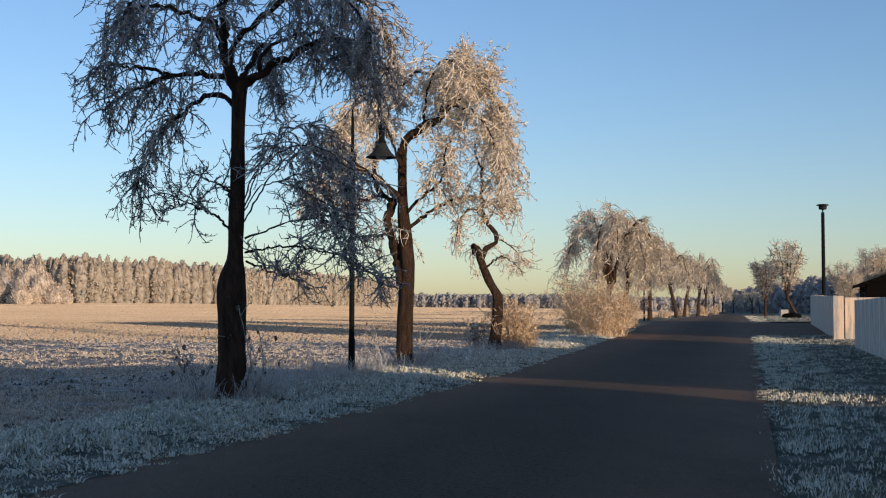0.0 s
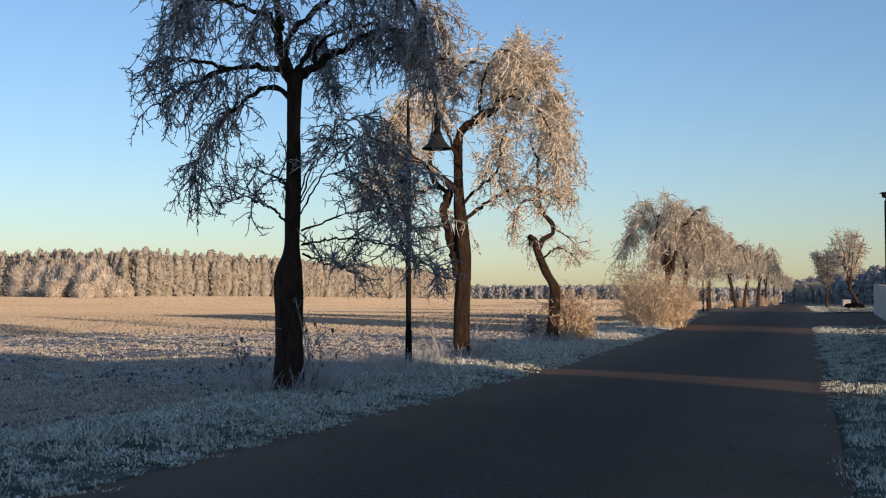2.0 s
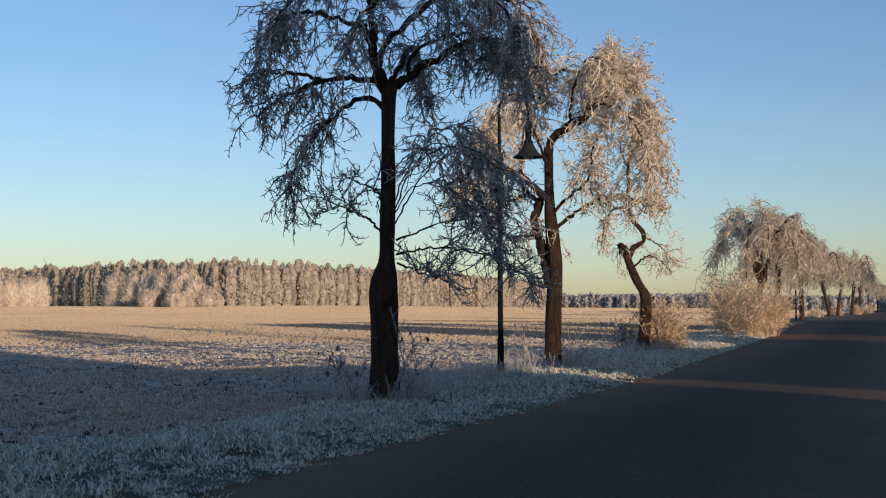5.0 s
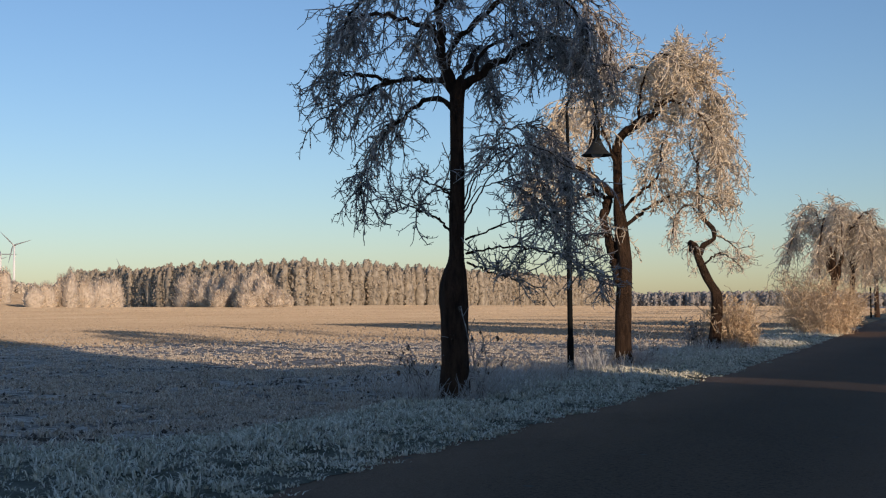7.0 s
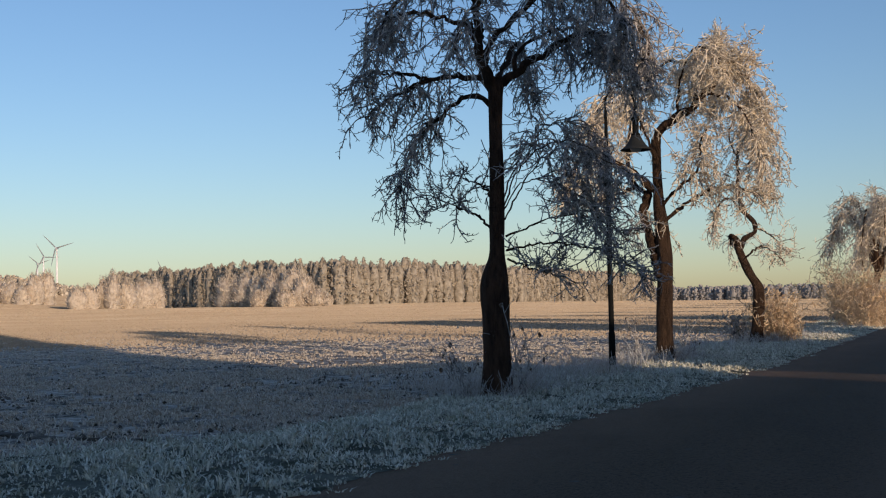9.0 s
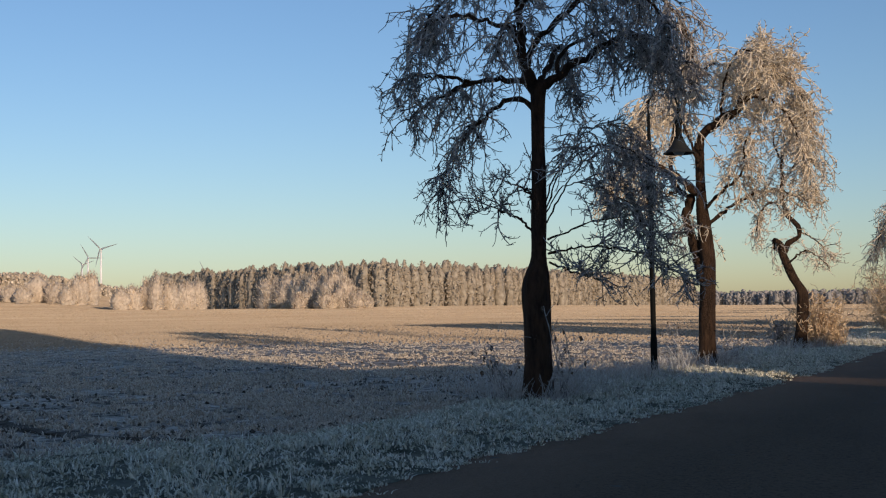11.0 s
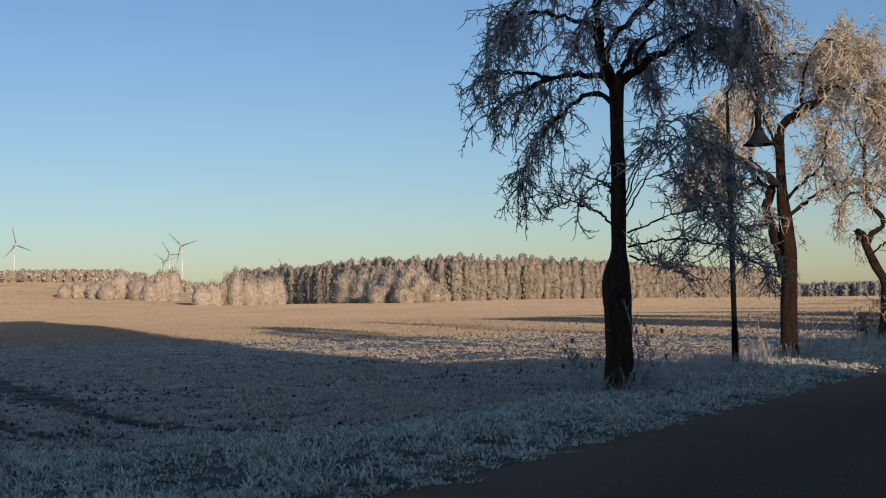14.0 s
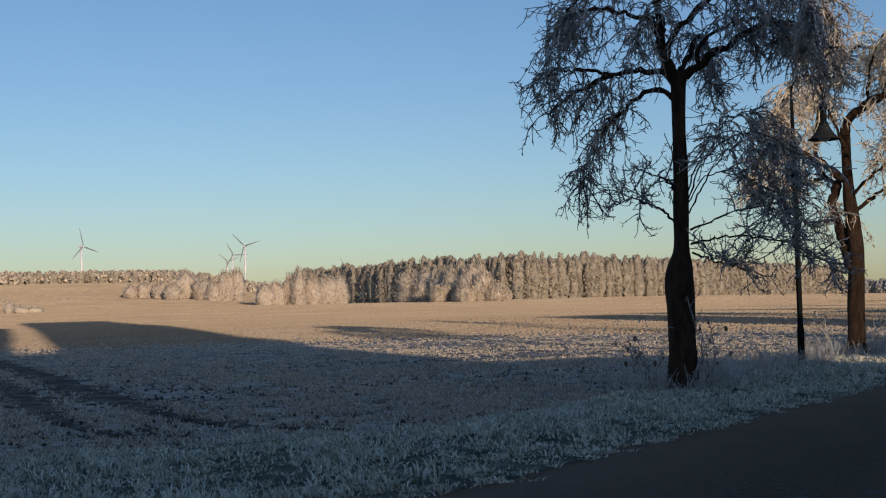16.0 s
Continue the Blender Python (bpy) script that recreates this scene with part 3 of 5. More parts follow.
LIMBS_B = [
    ([(-0.05, 0, 5.91), (-0.05, 0, 6.31), (0.14, -0.1, 6.59), (0.56, -0.2, 6.81), (0.98, -0.2, 7.12), (1.37, -0.3, 7.47), (1.65, -0.3, 7.76), (1.72, -0.3, 8.32), (1.72, -0.3, 8.88)], 0.145, 0.056, 1, 0.22),
    ([(-0.05, 0, 2.38), (-0.21, 0.1, 3.18), (-0.4, 0.1, 3.9), (-0.5, 0.1, 4.18), (-0.4, 0.2, 4.47), (-0.34, 0.2, 4.82)], 0.161, 0.12, 0.15, 0.22),
    ([(-0.05, 0, 4.79), (-0.37, -0.1, 5.03), (-0.8, -0.2, 5.4), (-1.29, -0.3, 5.69), (-1.77, -0.4, 5.85), (-2.25, -0.5, 5.59), (-2.57, -0.6, 4.79)], 0.115, 0.03, 1, 0.22),
    ([(-0.34, 0.2, 4.75), (-0.75, 0.3, 5.11), (-0.87, 0.4, 5.83), (-0.75, 0.5, 6.79), (-0.53, 0.5, 7.28), (-0.24, 0.4, 8), (-0.16, 0.3, 8.64)], 0.09, 0.03, 1, 0.22),
    ([(-0.34, 0.2, 4.79), (-0.72, 0.3, 4.92), (-1.2, 0.4, 4.79), (-1.85, 0.5, 4.55)], 0.064, 0.032, 0.8, 0.08),
    ([(0.05, 0, 4.39), (0.48, -0.3, 4.79), (0.85, -0.5, 5.08), (1.17, -0.7, 5.51), (1.14, -0.8, 5.99), (1.37, -0.9, 6.47)], 0.055, 0.02, 1, 0.22),
    ([(0.14, 0, 3.98), (0.72, 0.2, 4.43), (1.37, 0.3, 4.82), (2.17, 0.4, 4.88), (2.81, 0.5, 4.55)], 0.056, 0.024, 0.9, 0.12),
    ([(1.61, -0.3, 7.65), (2.09, -0.2, 8), (2.49, -0.1, 7.84), (2.81, 0, 7.2), (2.94, 0.1, 6.23)], 0.042, 0.018, 1, 0.24),
    ([(0.98, -0.2, 7.12), (1.2, 0.3, 7.84), (1.85, 0.8, 8.48), (2.33, 1.2, 8), (2.65, 1.5, 6.88)], 0.042, 0.018, 1, 0.24),
    ([(0.56, -0.2, 6.81), (0.64, -0.8, 7.52), (0.88, -1.2, 8.32), (1.37, -1.5, 8.48), (1.85, -1.8, 7.68)], 0.042, 0.018, 1, 0.24),
    ([(-0.24, 0.4, 8), (0.4, 0.8, 8.64), (1.2, 1.2, 8.32), (1.69, 1.5, 7.52)], 0.042, 0.018, 1, 0.24),
    ([(-0.75, 0.5, 6.79), (-1.2, 0.9, 7.52), (-1.69, 1.3, 7.36), (-2.01, 1.5, 6.39)], 0.042, 0.018, 1, 0.24),
    ([(-0.05, 0, 5.59), (-0.4, -0.8, 6.55), (-0.88, -1.4, 7.36), (-1.37, -1.8, 7.2), (-1.69, -2, 6.23)], 0.042, 0.018, 1, 0.24),
    ([(1.37, -0.3, 7.47), (1.93, -0.9, 7.2), (2.41, -1.2, 6.55), (2.73, -1.3, 5.43)], 0.04, 0.018, 1, 0.22),
    ([(1.70, -0.3, 7.9), (1.72, -0.3, 8.3), (1.75, -0.3, 8.65), (1.74, -0.3, 8.95)], 0.04, 0.015, 1.4, 0.10),
    ([(1.2, -0.25, 7.3), (0.95, -0.1, 7.8), (0.8, 0, 8.3)], 0.035, 0.014, 1.2, 0.12),
    ([(1.7, -0.3, 8.1), (2.1, -0.2, 8.35), (2.4, -0.1, 8.45)], 0.03, 0.012, 1.2, 0.14),
    ([(-0.24, 0.4, 8.0), (-0.5, 0.3, 8.35), (-0.7, 0.2, 8.55)], 0.03, 0.012, 1.2, 0.14),
]
TRUNK_C = [(0, 0, -0.18, 0.379), (0, 0, 0, 0.312), (0.02, 0, 0.45, 0.23), (0.09, 0, 1.11, 0.22), (0.13, 0, 1.89, 0.211), (0.09, 0, 2.27, 0.201), (-0.18, 0, 2.72, 0.182), (-0.4, 0, 3.23, 0.163), (-0.58, 0, 3.74, 0.144), (-0.65, 0, 4.06, 0.134)]
LIMBS_C = [
    ([(-0.49, 0, 3.68), (-0.36, 0, 4.01), (0, 0, 4.28), (0.09, 0, 4.57), (-0.18, 0.1, 4.95), (-0.45, 0.1, 5.46), (-0.53, 0.2, 6.24), (-0.45, 0.2, 7.35), (-0.31, 0.2, 8.69)], 0.12, 0.03, 1, 0.22),
    ([(-0.62, 0, 4.01), (-0.8, 0.1, 4.19), (-0.85, 0.2, 4.01), (-0.76, 0.2, 3.79)], 0.111, 0.067, 1, 0.22),
    ([(-0.31, 0, 3.34), (0.2, -0.1, 3.74), (0.65, -0.2, 3.57), (1.09, -0.3, 3.12)], 0.045, 0.015, 0.8, 0.1),
    ([(0.04, 0, 4.46), (0.42, 0.3, 4.35), (0.87, 0.5, 4.01), (1.31, 0.6, 3.45)], 0.04, 0.015, 0.8, 0.1),
    ([(-0.53, 0.2, 6.24), (0.09, 0.5, 7.13), (0.65, 0.8, 6.69), (0.87, 1, 5.57)], 0.04, 0.015, 0.9, 0.22),
    ([(-0.45, 0.2, 7.13), (-0.8, -0.4, 8.02), (-0.36, -0.8, 8.91), (0.31, -1, 8.25), (0.65, -1.1, 6.69)], 0.04, 0.015, 0.9, 0.22),
    ([(-0.31, 0.1, 5.01), (-0.8, -0.3, 5.57), (-1.25, -0.5, 5.35), (-1.58, -0.6, 4.46)], 0.049, 0.027, 1, 0.22),
]

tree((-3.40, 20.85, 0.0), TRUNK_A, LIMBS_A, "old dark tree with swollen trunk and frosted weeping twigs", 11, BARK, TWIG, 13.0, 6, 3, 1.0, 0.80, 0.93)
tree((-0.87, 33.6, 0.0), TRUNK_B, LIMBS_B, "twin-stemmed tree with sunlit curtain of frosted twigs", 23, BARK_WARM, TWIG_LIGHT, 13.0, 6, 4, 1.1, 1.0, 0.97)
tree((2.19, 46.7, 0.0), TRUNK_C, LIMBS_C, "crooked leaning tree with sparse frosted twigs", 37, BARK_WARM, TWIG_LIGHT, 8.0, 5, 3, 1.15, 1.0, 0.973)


def far_tree(at, h, r, label, seed, twig=None, upright=False, group="trees along the lane", lean=0.0, dens=1.0):
    """A tree farther down the lane: a trunk, arching limbs and a frosted weeping (or upright) crown."""
    rng = np.random.default_rng(seed)
    fork = h * (rng.uniform(0.22, 0.28) if upright else rng.uniform(0.36, 0.46))
    tr = h * 0.024
    trunk_rows = [(0, 0, -0.2, tr * 1.7), (0, 0, 0.15, tr * 1.25), (lean * 0.4, 0.03, fork * 0.5, tr), (lean, 0, fork, tr * 0.9)]
    limbs = []
    count = 8
    for i in range(count):
        a = i * 2 * math.pi / count + rng.uniform(-0.3, 0.3)
        reach = r * rng.uniform(0.7, 1.0)
        top = h * rng.uniform(0.80, 0.99)
        c, s = math.cos(a), math.sin(a)
        if upright:
            pts = [(lean, 0, fork * 0.95), (lean + c * reach * 0.25, s * reach * 0.25, fork + (top - fork) * 0.4), (lean + c * reach * 0.55, s * reach * 0.55, fork + (top - fork) * 0.75), (lean + c * reach * 0.8, s * reach * 0.8, top)]
        else:
            hang = rng.uniform(0.30, 0.46)
            pts = [(lean, 0, fork * 0.95), (lean + c * reach * 0.3, s * reach * 0.3, fork + (top - fork) * 0.65), (lean + c * reach * 0.65, s * reach * 0.65, top - 0.04 * h), (lean + c * reach * 0.92, s * reach * 0.92, top - 0.2 * h), (lean + c * reach * 1.02, s * reach * 1.02, top - hang * h)]
        limbs.append((pts, tr * 0.55, tr * 0.14))
    limbs.append(([(lean, 0, fork * 0.95), (lean + 0.1, 0.1, h * 0.7), (lean, 0, h * 0.98)], tr * 0.6, tr * 0.15))
    root = thing("roadside_tree", at, label, "tree", group)
    v, f = bark_tube(trunk_rows, 10, 14, 0.15, seed)
    part("trunk", mesh_np("trunk", v, f, BARK), root)
    lines = []
    for ctrl, r0, r1 in limbs:
        line = smooth_line(ctrl, 14)
        line = line + rng.normal(0, 0.05, line.shape)
        v, f = tubes(line[None], np.linspace(r0, r1, len(line))[None], 5)
        part("limb", mesh_np("limb", v, f, BARK), root)
        lines.append((line, np.linalg.norm(np.diff(line, axis=0), axis=1).sum(), -0.04 if upright else 0.24))
    k = h / 8.0
    v, f = merge(twig_mass(rng, lines, 6.0 * (1 if at[1] < 120 else 0.42) * dens / k, 6, 3, 1.2 * k, 1.6 * k * (1 if at[1] < 120 else 1.5), 0.25 if upright else 0.4, True))
    part("crown", mesh_np("crown", v, f, twig or TWIG_LIGHT), root, "twigs thick with hoar frost")
    return root


def on_ground(x, y):
    return (x, y, float(height(x, y)))


WEEP = "weeping roadside tree white with sunlit hoar frost"
for px, d, h, r, seed in ((9.0, 69, 7.5, 2.8, 3), (12.7, 84, 7.6, 2.4, 4), (18.9, 110, 8.2, 2.5, 5), (29.0, 150, 9.4, 2.9, 6), (33.5, 168, 8.8, 3.0, 7), (40.0, 190, 10.0, 3.6, 8), (51.0, 235, 8.6, 3.6, 9), (62.5, 280, 8.0, 3.4, 10), (76.0, 330, 8.0, 3.5, 12), (98.0, 410, 7.5, 4.0, 13)):
    far_tree(on_ground(px, d), h, r, WEEP, seed, lean={3: 0.7, 4: 0.3, 6: -0.8, 7: 0.5, 8: 0.3}.get(seed, 0.0), dens=1.05)
for px, d, h, r, seed, up, label in ((48.4, 182, 8.4, 3.0, 14, True, "frosted roadside tree with shade put into its grey twigs"), (49.6, 170, 10.2, 3.0, 15, True, "upright forked tree with sunlit frosted branches"), (84.0, 330, 6.5, 3.4, 16, False, WEEP), (97.0, 372, 6.5, 3.6, 17, False, WEEP), (30.9, 86, 5.6, 1.6, 18, True, "garden tree with frosted branches behind the wall"), (36.0, 108, 5.2, 2.4, 19, True, "rounded garden tree with sunlit frosted twigs")):
    # The tree at 182 takes the darker twig colour in place of shade.
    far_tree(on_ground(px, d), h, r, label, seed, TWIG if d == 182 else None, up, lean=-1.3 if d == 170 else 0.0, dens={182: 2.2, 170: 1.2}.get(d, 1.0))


# ---------------------------------------------------------------- shrubs and weeds
def shrub(at, h, r, stems, label, seed, mat, thick=1.0, tips=4):
    rng = np.random.default_rng(seed)
    root = thing("shrub", at, label, "shrub", "frosted shrubs on the verge")
    st = np.column_stack([rng.normal(0, r * 0.28, stems), rng.normal(0, r * 0.28, stems), np.full(stems, -0.03)])
    way = np.column_stack([rng.normal(0, 0.24, stems), rng.normal(0, 0.24, stems), np.ones(stems)])
    a = grow(rng, st, way, h * rng.uniform(0.5, 1.1, stems), 9, 0.02, 0.12)
    v, f = tubes(a, taper(len(a), a.shape[1], 0.014 * thick, 0.007 * thick), 4)
    part("framework", mesh_np("framework", v, f, mat), root)
    st, way = offshoots(rng, a, 7, 0.2, 1.0, 0.6, 0.1)
    b = grow(rng, st, way, h * rng.uniform(0.10, 0.32, len(st)), 5, 0.08, 0.22)
    st, way = offshoots(rng, b, tips, 0.15, 1.0, 0.6, 0.0)
    c = grow(rng, st, way, h * rng.uniform(0.04, 0.10, len(st)), 2, 0.08, 0.25)
    v, f = merge([ribbons(b, taper(len(b), b.shape[1], 0.010 * thick, 0.007 * thick)), ribbons(c, taper(len(c), c.shape[1], 0.009 * thick, 0.006 * thick))])
    part("crown", mesh_np("crown", v, f, mat), root)
    return root


shrub((2.90, 47.2, 0.02), 2.1, 0.5, 80, "frosted bush beside the crooked tree", 51, SHRUB, 1.5, 5)
shrub((3.4, 47.9, 0.02), 1.3, 0.6, 40, "small frosted bush beside the crooked tree", 52, SHRUB, 1.5)
shrub((1.5, 48.0, 0.02), 1.5, 0.6, 16, "thin frosted bush behind the crooked tree", 53, TWIG, 1.5)
for x, y, h, r, k in ((7.8, 68.0, 3.6, 0.9, 54), (9.7, 67.5, 3.3, 0.8, 55), (10.2, 70.0, 2.9, 0.8, 56), (8.3, 70.5, 3.7, 1.0, 57), (8.8, 66.0, 1.9, 1.1, 59)):
    shrub(on_ground(x, y), h, r, 54, "tall wild bush thick with sunlit frost", k, SHRUB, 1.25, 5)
for x, y, h in ((13.4, 88, 1.0), (26, 142, 1.1), (35.0, 176, 1.5), (44, 205, 1.8), (56, 250, 2.0)):
    shrub(on_ground(x, y), h, 1.2, 40, "low roadside bush under hoar frost", int(y), SHRUB, 2.4, 3)


def bramble(at, h, seed, label, lean):
    """Arching bare canes with a few curled leaves, beside a trunk."""
    rng = np.random.default_rng(seed)
    root = thing("bramble", at, label, "weed", "weeds at the tree's foot")
    n = 6
    st = np.column_stack([rng.normal(0, 0.10, n), rng.normal(0, 0.10, n), np.full(n, -0.02)])
    way = np.column_stack([rng.normal(lean, 0.07, n), rng.normal(0, 0.07, n), np.ones(n)])
    a = grow(rng, st, way, h * rng.uniform(0.6, 1.15, n), 10, 0.05, 0.13)
    st, way = offshoots(rng, a, 5, 0.3, 1.0, 0.55, 0.0)
    b = grow(rng, st, way, h * rng.uniform(0.08, 0.25, len(st)), 4, 0.12, 0.22)
    for i in range(n):
        k = b[i * 5:i * 5 + 5]
        v, f = merge([tubes(a[i:i + 1], taper(1, a.shape[1], 0.010, 0.007), 4), tubes(k, taper(5, b.shape[1], 0.008, 0.006), 3)])
        part("cane", mesh_np("cane", v, f, TWIG), root)
    for i in range(6):
        p = a[i % n, -1 - (i // 4)] + rng.normal(0, 0.02, 3)
        k = rng.uniform(0.045, 0.085)
        leaf = np.array([(0, 0, 0), (k * 0.45, 0.02, -k * 0.3), (-k * 0.45, 0.02, -k * 0.3), (k * 0.4, 0.0, -k * 0.9), (-k * 0.4, 0.0, -k * 0.9), (0, 0.03, -k * 1.4), (0, -0.02, -k * 0.6)])
        t = rng.uniform(0, 6.28)
        rot = np.array([[math.cos(t), -math.sin(t), 0], [math.sin(t), math.cos(t), 0], [0, 0, 1]])
        me = mesh_np("leaf", leaf @ rot.T + p, np.array([(0, 1, 6), (1, 3, 6), (3, 5, 6), (5, 4, 6), (4, 2, 6), (2, 0, 6)]), LEAF)
        part("leaf", me, root)
    return root


bramble((-4.01, 20.89, 0.04), 1.15, 61, "bare arching weed canes beside the dark trunk", -0.15)
bramble((-3.81, 20.69, 0.04), 0.85, 62, "bare arching weed canes beside the dark trunk", -0.2)
bramble((-3.11, 20.69, 0.05), 1.5, 63, "frosted bramble hanging beside the dark trunk", 0.02)
bramble((-3.13, 20.55, 0.05), 0.9, 64, "frosted bramble hanging beside the dark trunk", 0.05)
bramble((-0.29, 33.44, 0.05), 1.2, 65, "frosted weed stalks beside the brown trunk", 0.2)
bramble((-1.45, 33.53, 0.05), 1.2, 66, "frosted weed stalks beside the brown trunk", -0.15)


# ---------------------------------------------------------------- street lamps
def street_lamp(at, turn, label):
    root = thing("street_lamp", at, label, "street lamp", "street lamps", turn)
    root.scale = (0.96, 0.96, 0.96)
    v, f = lathe([(0.0, -0.1), (0.085, -0.1), (0.085, 0.9), (0.075, 0.96), (0.068, 1.0), (0.064, 5.1), (0.085, 5.12), (0.085, 5.65), (0.045, 5.7), (0.040, 6.6)], 16)
    part("pole", mesh_np("pole", v, f, POLE), root)
    arc = [(0, 0, 6.5), (0.0, 0, 6.8), (0.10, 0, 7.05), (0.36, 0, 7.18), (0.62, 0, 7.05), (0.73, 0, 6.75), (0.74, 0, 6.5)]
    line = smooth_line(arc, 28)
    v, f = tubes(line[None], np.full((1, 28), 0.026), 8)
    part("arm", mesh_np("arm", v, f, POLE), root)
    v, f = lathe([(0.0, 6.50), (0.04, 6.50), (0.05, 6.42), (0.10, 6.36), (0.105, 6.30), (0.080, 6.28), (0.080, 5.98), (0.115, 5.96), (0.12, 5.92), (0.0, 5.92)], 20)
    part("neck", mesh_np("neck", v + np.array([0.74, 0, 0]), f, POLE), root)
    head = [(0.0, 5.93), (0.11, 5.93), (0.145, 5.86), (0.19, 5.77), (0.25, 5.68), (0.33, 5.60), (0.395, 5.565), (0.40, 5.545), (0.37, 5.55), (0.24, 5.64), (0.13, 5.78), (0.0, 5.82)]
    v, f = lathe(head, 28)
    shade = part("shade", mesh_np("shade", v + np.array([0.74, 0, 0]), f, LAMP_PAINT), root, "grey-green bell-shaped lamp shade")
    v, f = lathe([(0.0, 5.50), (0.10, 5.52), (0.15, 5.58), (0.14, 5.70), (0.05, 5.78), (0.0, 5.80)], 20)
    part("bulb", mesh_np("bulb", v + np.array([0.74, 0, 0]), f, LAMP_GLASS), shade, "milky glass bulb")
    for k in (-0.085, 0.085):
        line = np.array([(0.74 + k * 1.5, 0, 6.30), (0.74 + k * 1.5, 0, 6.18), (0.74 + k * 1.5, 0, 6.04)])
        v, f = tubes(line[None], np.full((1, 3), 0.014), 6)
        part("bracket", mesh_np("bracket", v, f, POLE), root)
    return root


street_lamp((-2.01, 29.7, 0.0), 0, "tall dark street lamp with a hanging bell shade")
street_lamp(on_ground(17.9, 107.0), 0, "dark street lamp half hidden among the trees")


def post_lamp(at, h, label):
    root = thing("street_lamp", at, label, "street lamp", "street lamps")
    v, f = lathe([(0.0, -0.1), (0.15, -0.1), (0.145, 1.2), (0.13, 1.25), (0.11, h - 0.6), (0.10, h - 0.58), (0.045, h - 0.55), (0.045, h - 0.36)], 14)
    part("pole", mesh_np("pole", v, f, POLE), root)
    v, f = lathe([(0.0, h - 0.38), (0.22, h - 0.38), (0.26, h - 0.30), (0.27, h - 0.12), (0.30, h - 0.1), (0.0, h - 0.09)], 20)
    part("lantern", mesh_np("lantern", v, f, LAMP_PAINT), root)
    v, f = lathe([(0.28, h - 0.115), (0.42, h - 0.11), (0.43, h - 0.09), (0.30, h - 0.03), (0.0, h)], 22)
    part("cap", mesh_np("cap", v, f, LAMP_PAINT), root, "flat round lamp cap")
    return root


post_lamp(on_ground(25.4, 80.5), 8.3, "dark post lamp with a flat round head behind the wall")


# ---------------------------------------------------------------- white wall and buildings
WALL_TURN = -math.degrees(math.atan(0.261))
panel_data = bm_mesh("panel", box_bm(0.14, 3.66, 2.12, 0.02), WALL_WHITE)
cap_data = bm_mesh("post", box_bm(0.15, 0.06, 2.10, 0.01), SHED)


def wall_run(at, turn, count, tall, label):
    """A run of concrete panels with a dark post at every second joint."""
    root = thing("garden_wall", on_ground(*at), label, "wall", "", turn)
    z0 = root.matrix_world.translation.z
    for i in range(count):
        p = root.matrix_world @ Vector((0, i * 3.7 + 1.85, 0))
        dz = float(height(p.x, p.y)) - z0
        ob = part("panel", panel_data, root)
        ob.location = (0, i * 3.7 + 1.85, dz)
        ob.scale = (1, 1, tall)
        if i % 2 == 0:
            po = part("post", cap_data, root)
            po.location = (0.012, i * 3.7 + 3.7, dz)
            po.scale = (1, 1, tall)
    return root


wall_run((10.55, 24.7), WALL_TURN, 7, 0.95, "weathered white concrete panel wall along the lane")
wall_run((20.15, 61.5), WALL_TURN, 9, 1.05, "weathered white concrete panel wall along the lane")
wall_run((20.35, 61.1), WALL_TURN - 90, 3, 1.02, "short white concrete wall beside the gateway")
pier = thing("gate_pier", on_ground(20.0, 61.0), "broad white gate pier lit by the low sun", "gate pier", "", WALL_TURN)
part("shaft", bm_mesh("shaft", box_bm(0.5, 0.46, 2.25, 0.03), WALL_WHITE), pier)


def house(at, turn, wide, deep, eave, ridge, label, walls, along_x=True, roof=ROOF):
    root = thing("house", at, label, "house", "", turn)
    part("wall", bm_mesh("wall", box_bm(wide, deep, eave, 0.03), walls), root)
    bm = bmesh.new()
    o = 0.5
    if along_x:
        prof = [(-deep / 2 - o, eave - 0.25), (0, ridge), (deep / 2 + o, eave - 0.25), (deep / 2 + o, eave - 0.05), (0, ridge + 0.25), (-deep / 2 - o, eave - 0.05)]
        ends = [[bm.verts.new((x, y, z)) for y, z in prof] for x in (-wide / 2 - o * 0.4, wide / 2 + o * 0.4)]
    else:
        prof = [(-wide / 2 - o, eave - 0.25), (0, ridge), (wide / 2 + o, eave - 0.25), (wide / 2 + o, eave - 0.05), (0, ridge + 0.25), (-wide / 2 - o, eave - 0.05)]
        ends = [[bm.verts.new((x, y, z)) for x, z in prof] for y in (-deep / 2 - o * 0.4, deep / 2 + o * 0.4)]
    for i in range(6):
        j = (i + 1) % 6
        bm.faces.new((ends[0][i], ends[0][j], ends[1][j], ends[1][i]))
    for e in ends:
        bm.faces.new((e[0], e[1], e[4], e[5]))
        bm.faces.new((e[1], e[2], e[3], e[4]))
    bmesh.ops.recalc_face_normals(bm, faces=bm.faces)
    part("roof", bm_mesh("roof", bm, roof), root)
    for s in (-1, 1):
        bm = bmesh.new()
        if along_x:
            t = [bm.verts.new((s * (wide / 2 - 0.1), y, z)) for y, z in ((-deep / 2, eave - 0.05), (deep / 2, eave - 0.05), (0, ridge))]
        else:
            t = [bm.verts.new((x, s * (deep / 2 - 0.1), z)) for x, z in ((-wide / 2, eave - 0.05), (wide / 2, eave - 0.05), (0, ridge))]
        bm.faces.new(t)
        part("gable", bm_mesh("gable", bm, walls), root)
    return root


def sunward(p, q):
    """A place p metres across and q metres along the way to the sun."""
    a = radians(SUN_AZ)
    return (p * -math.cos(a) + q * math.sin(a), p * math.sin(a) + q * math.cos(a), 0.0)


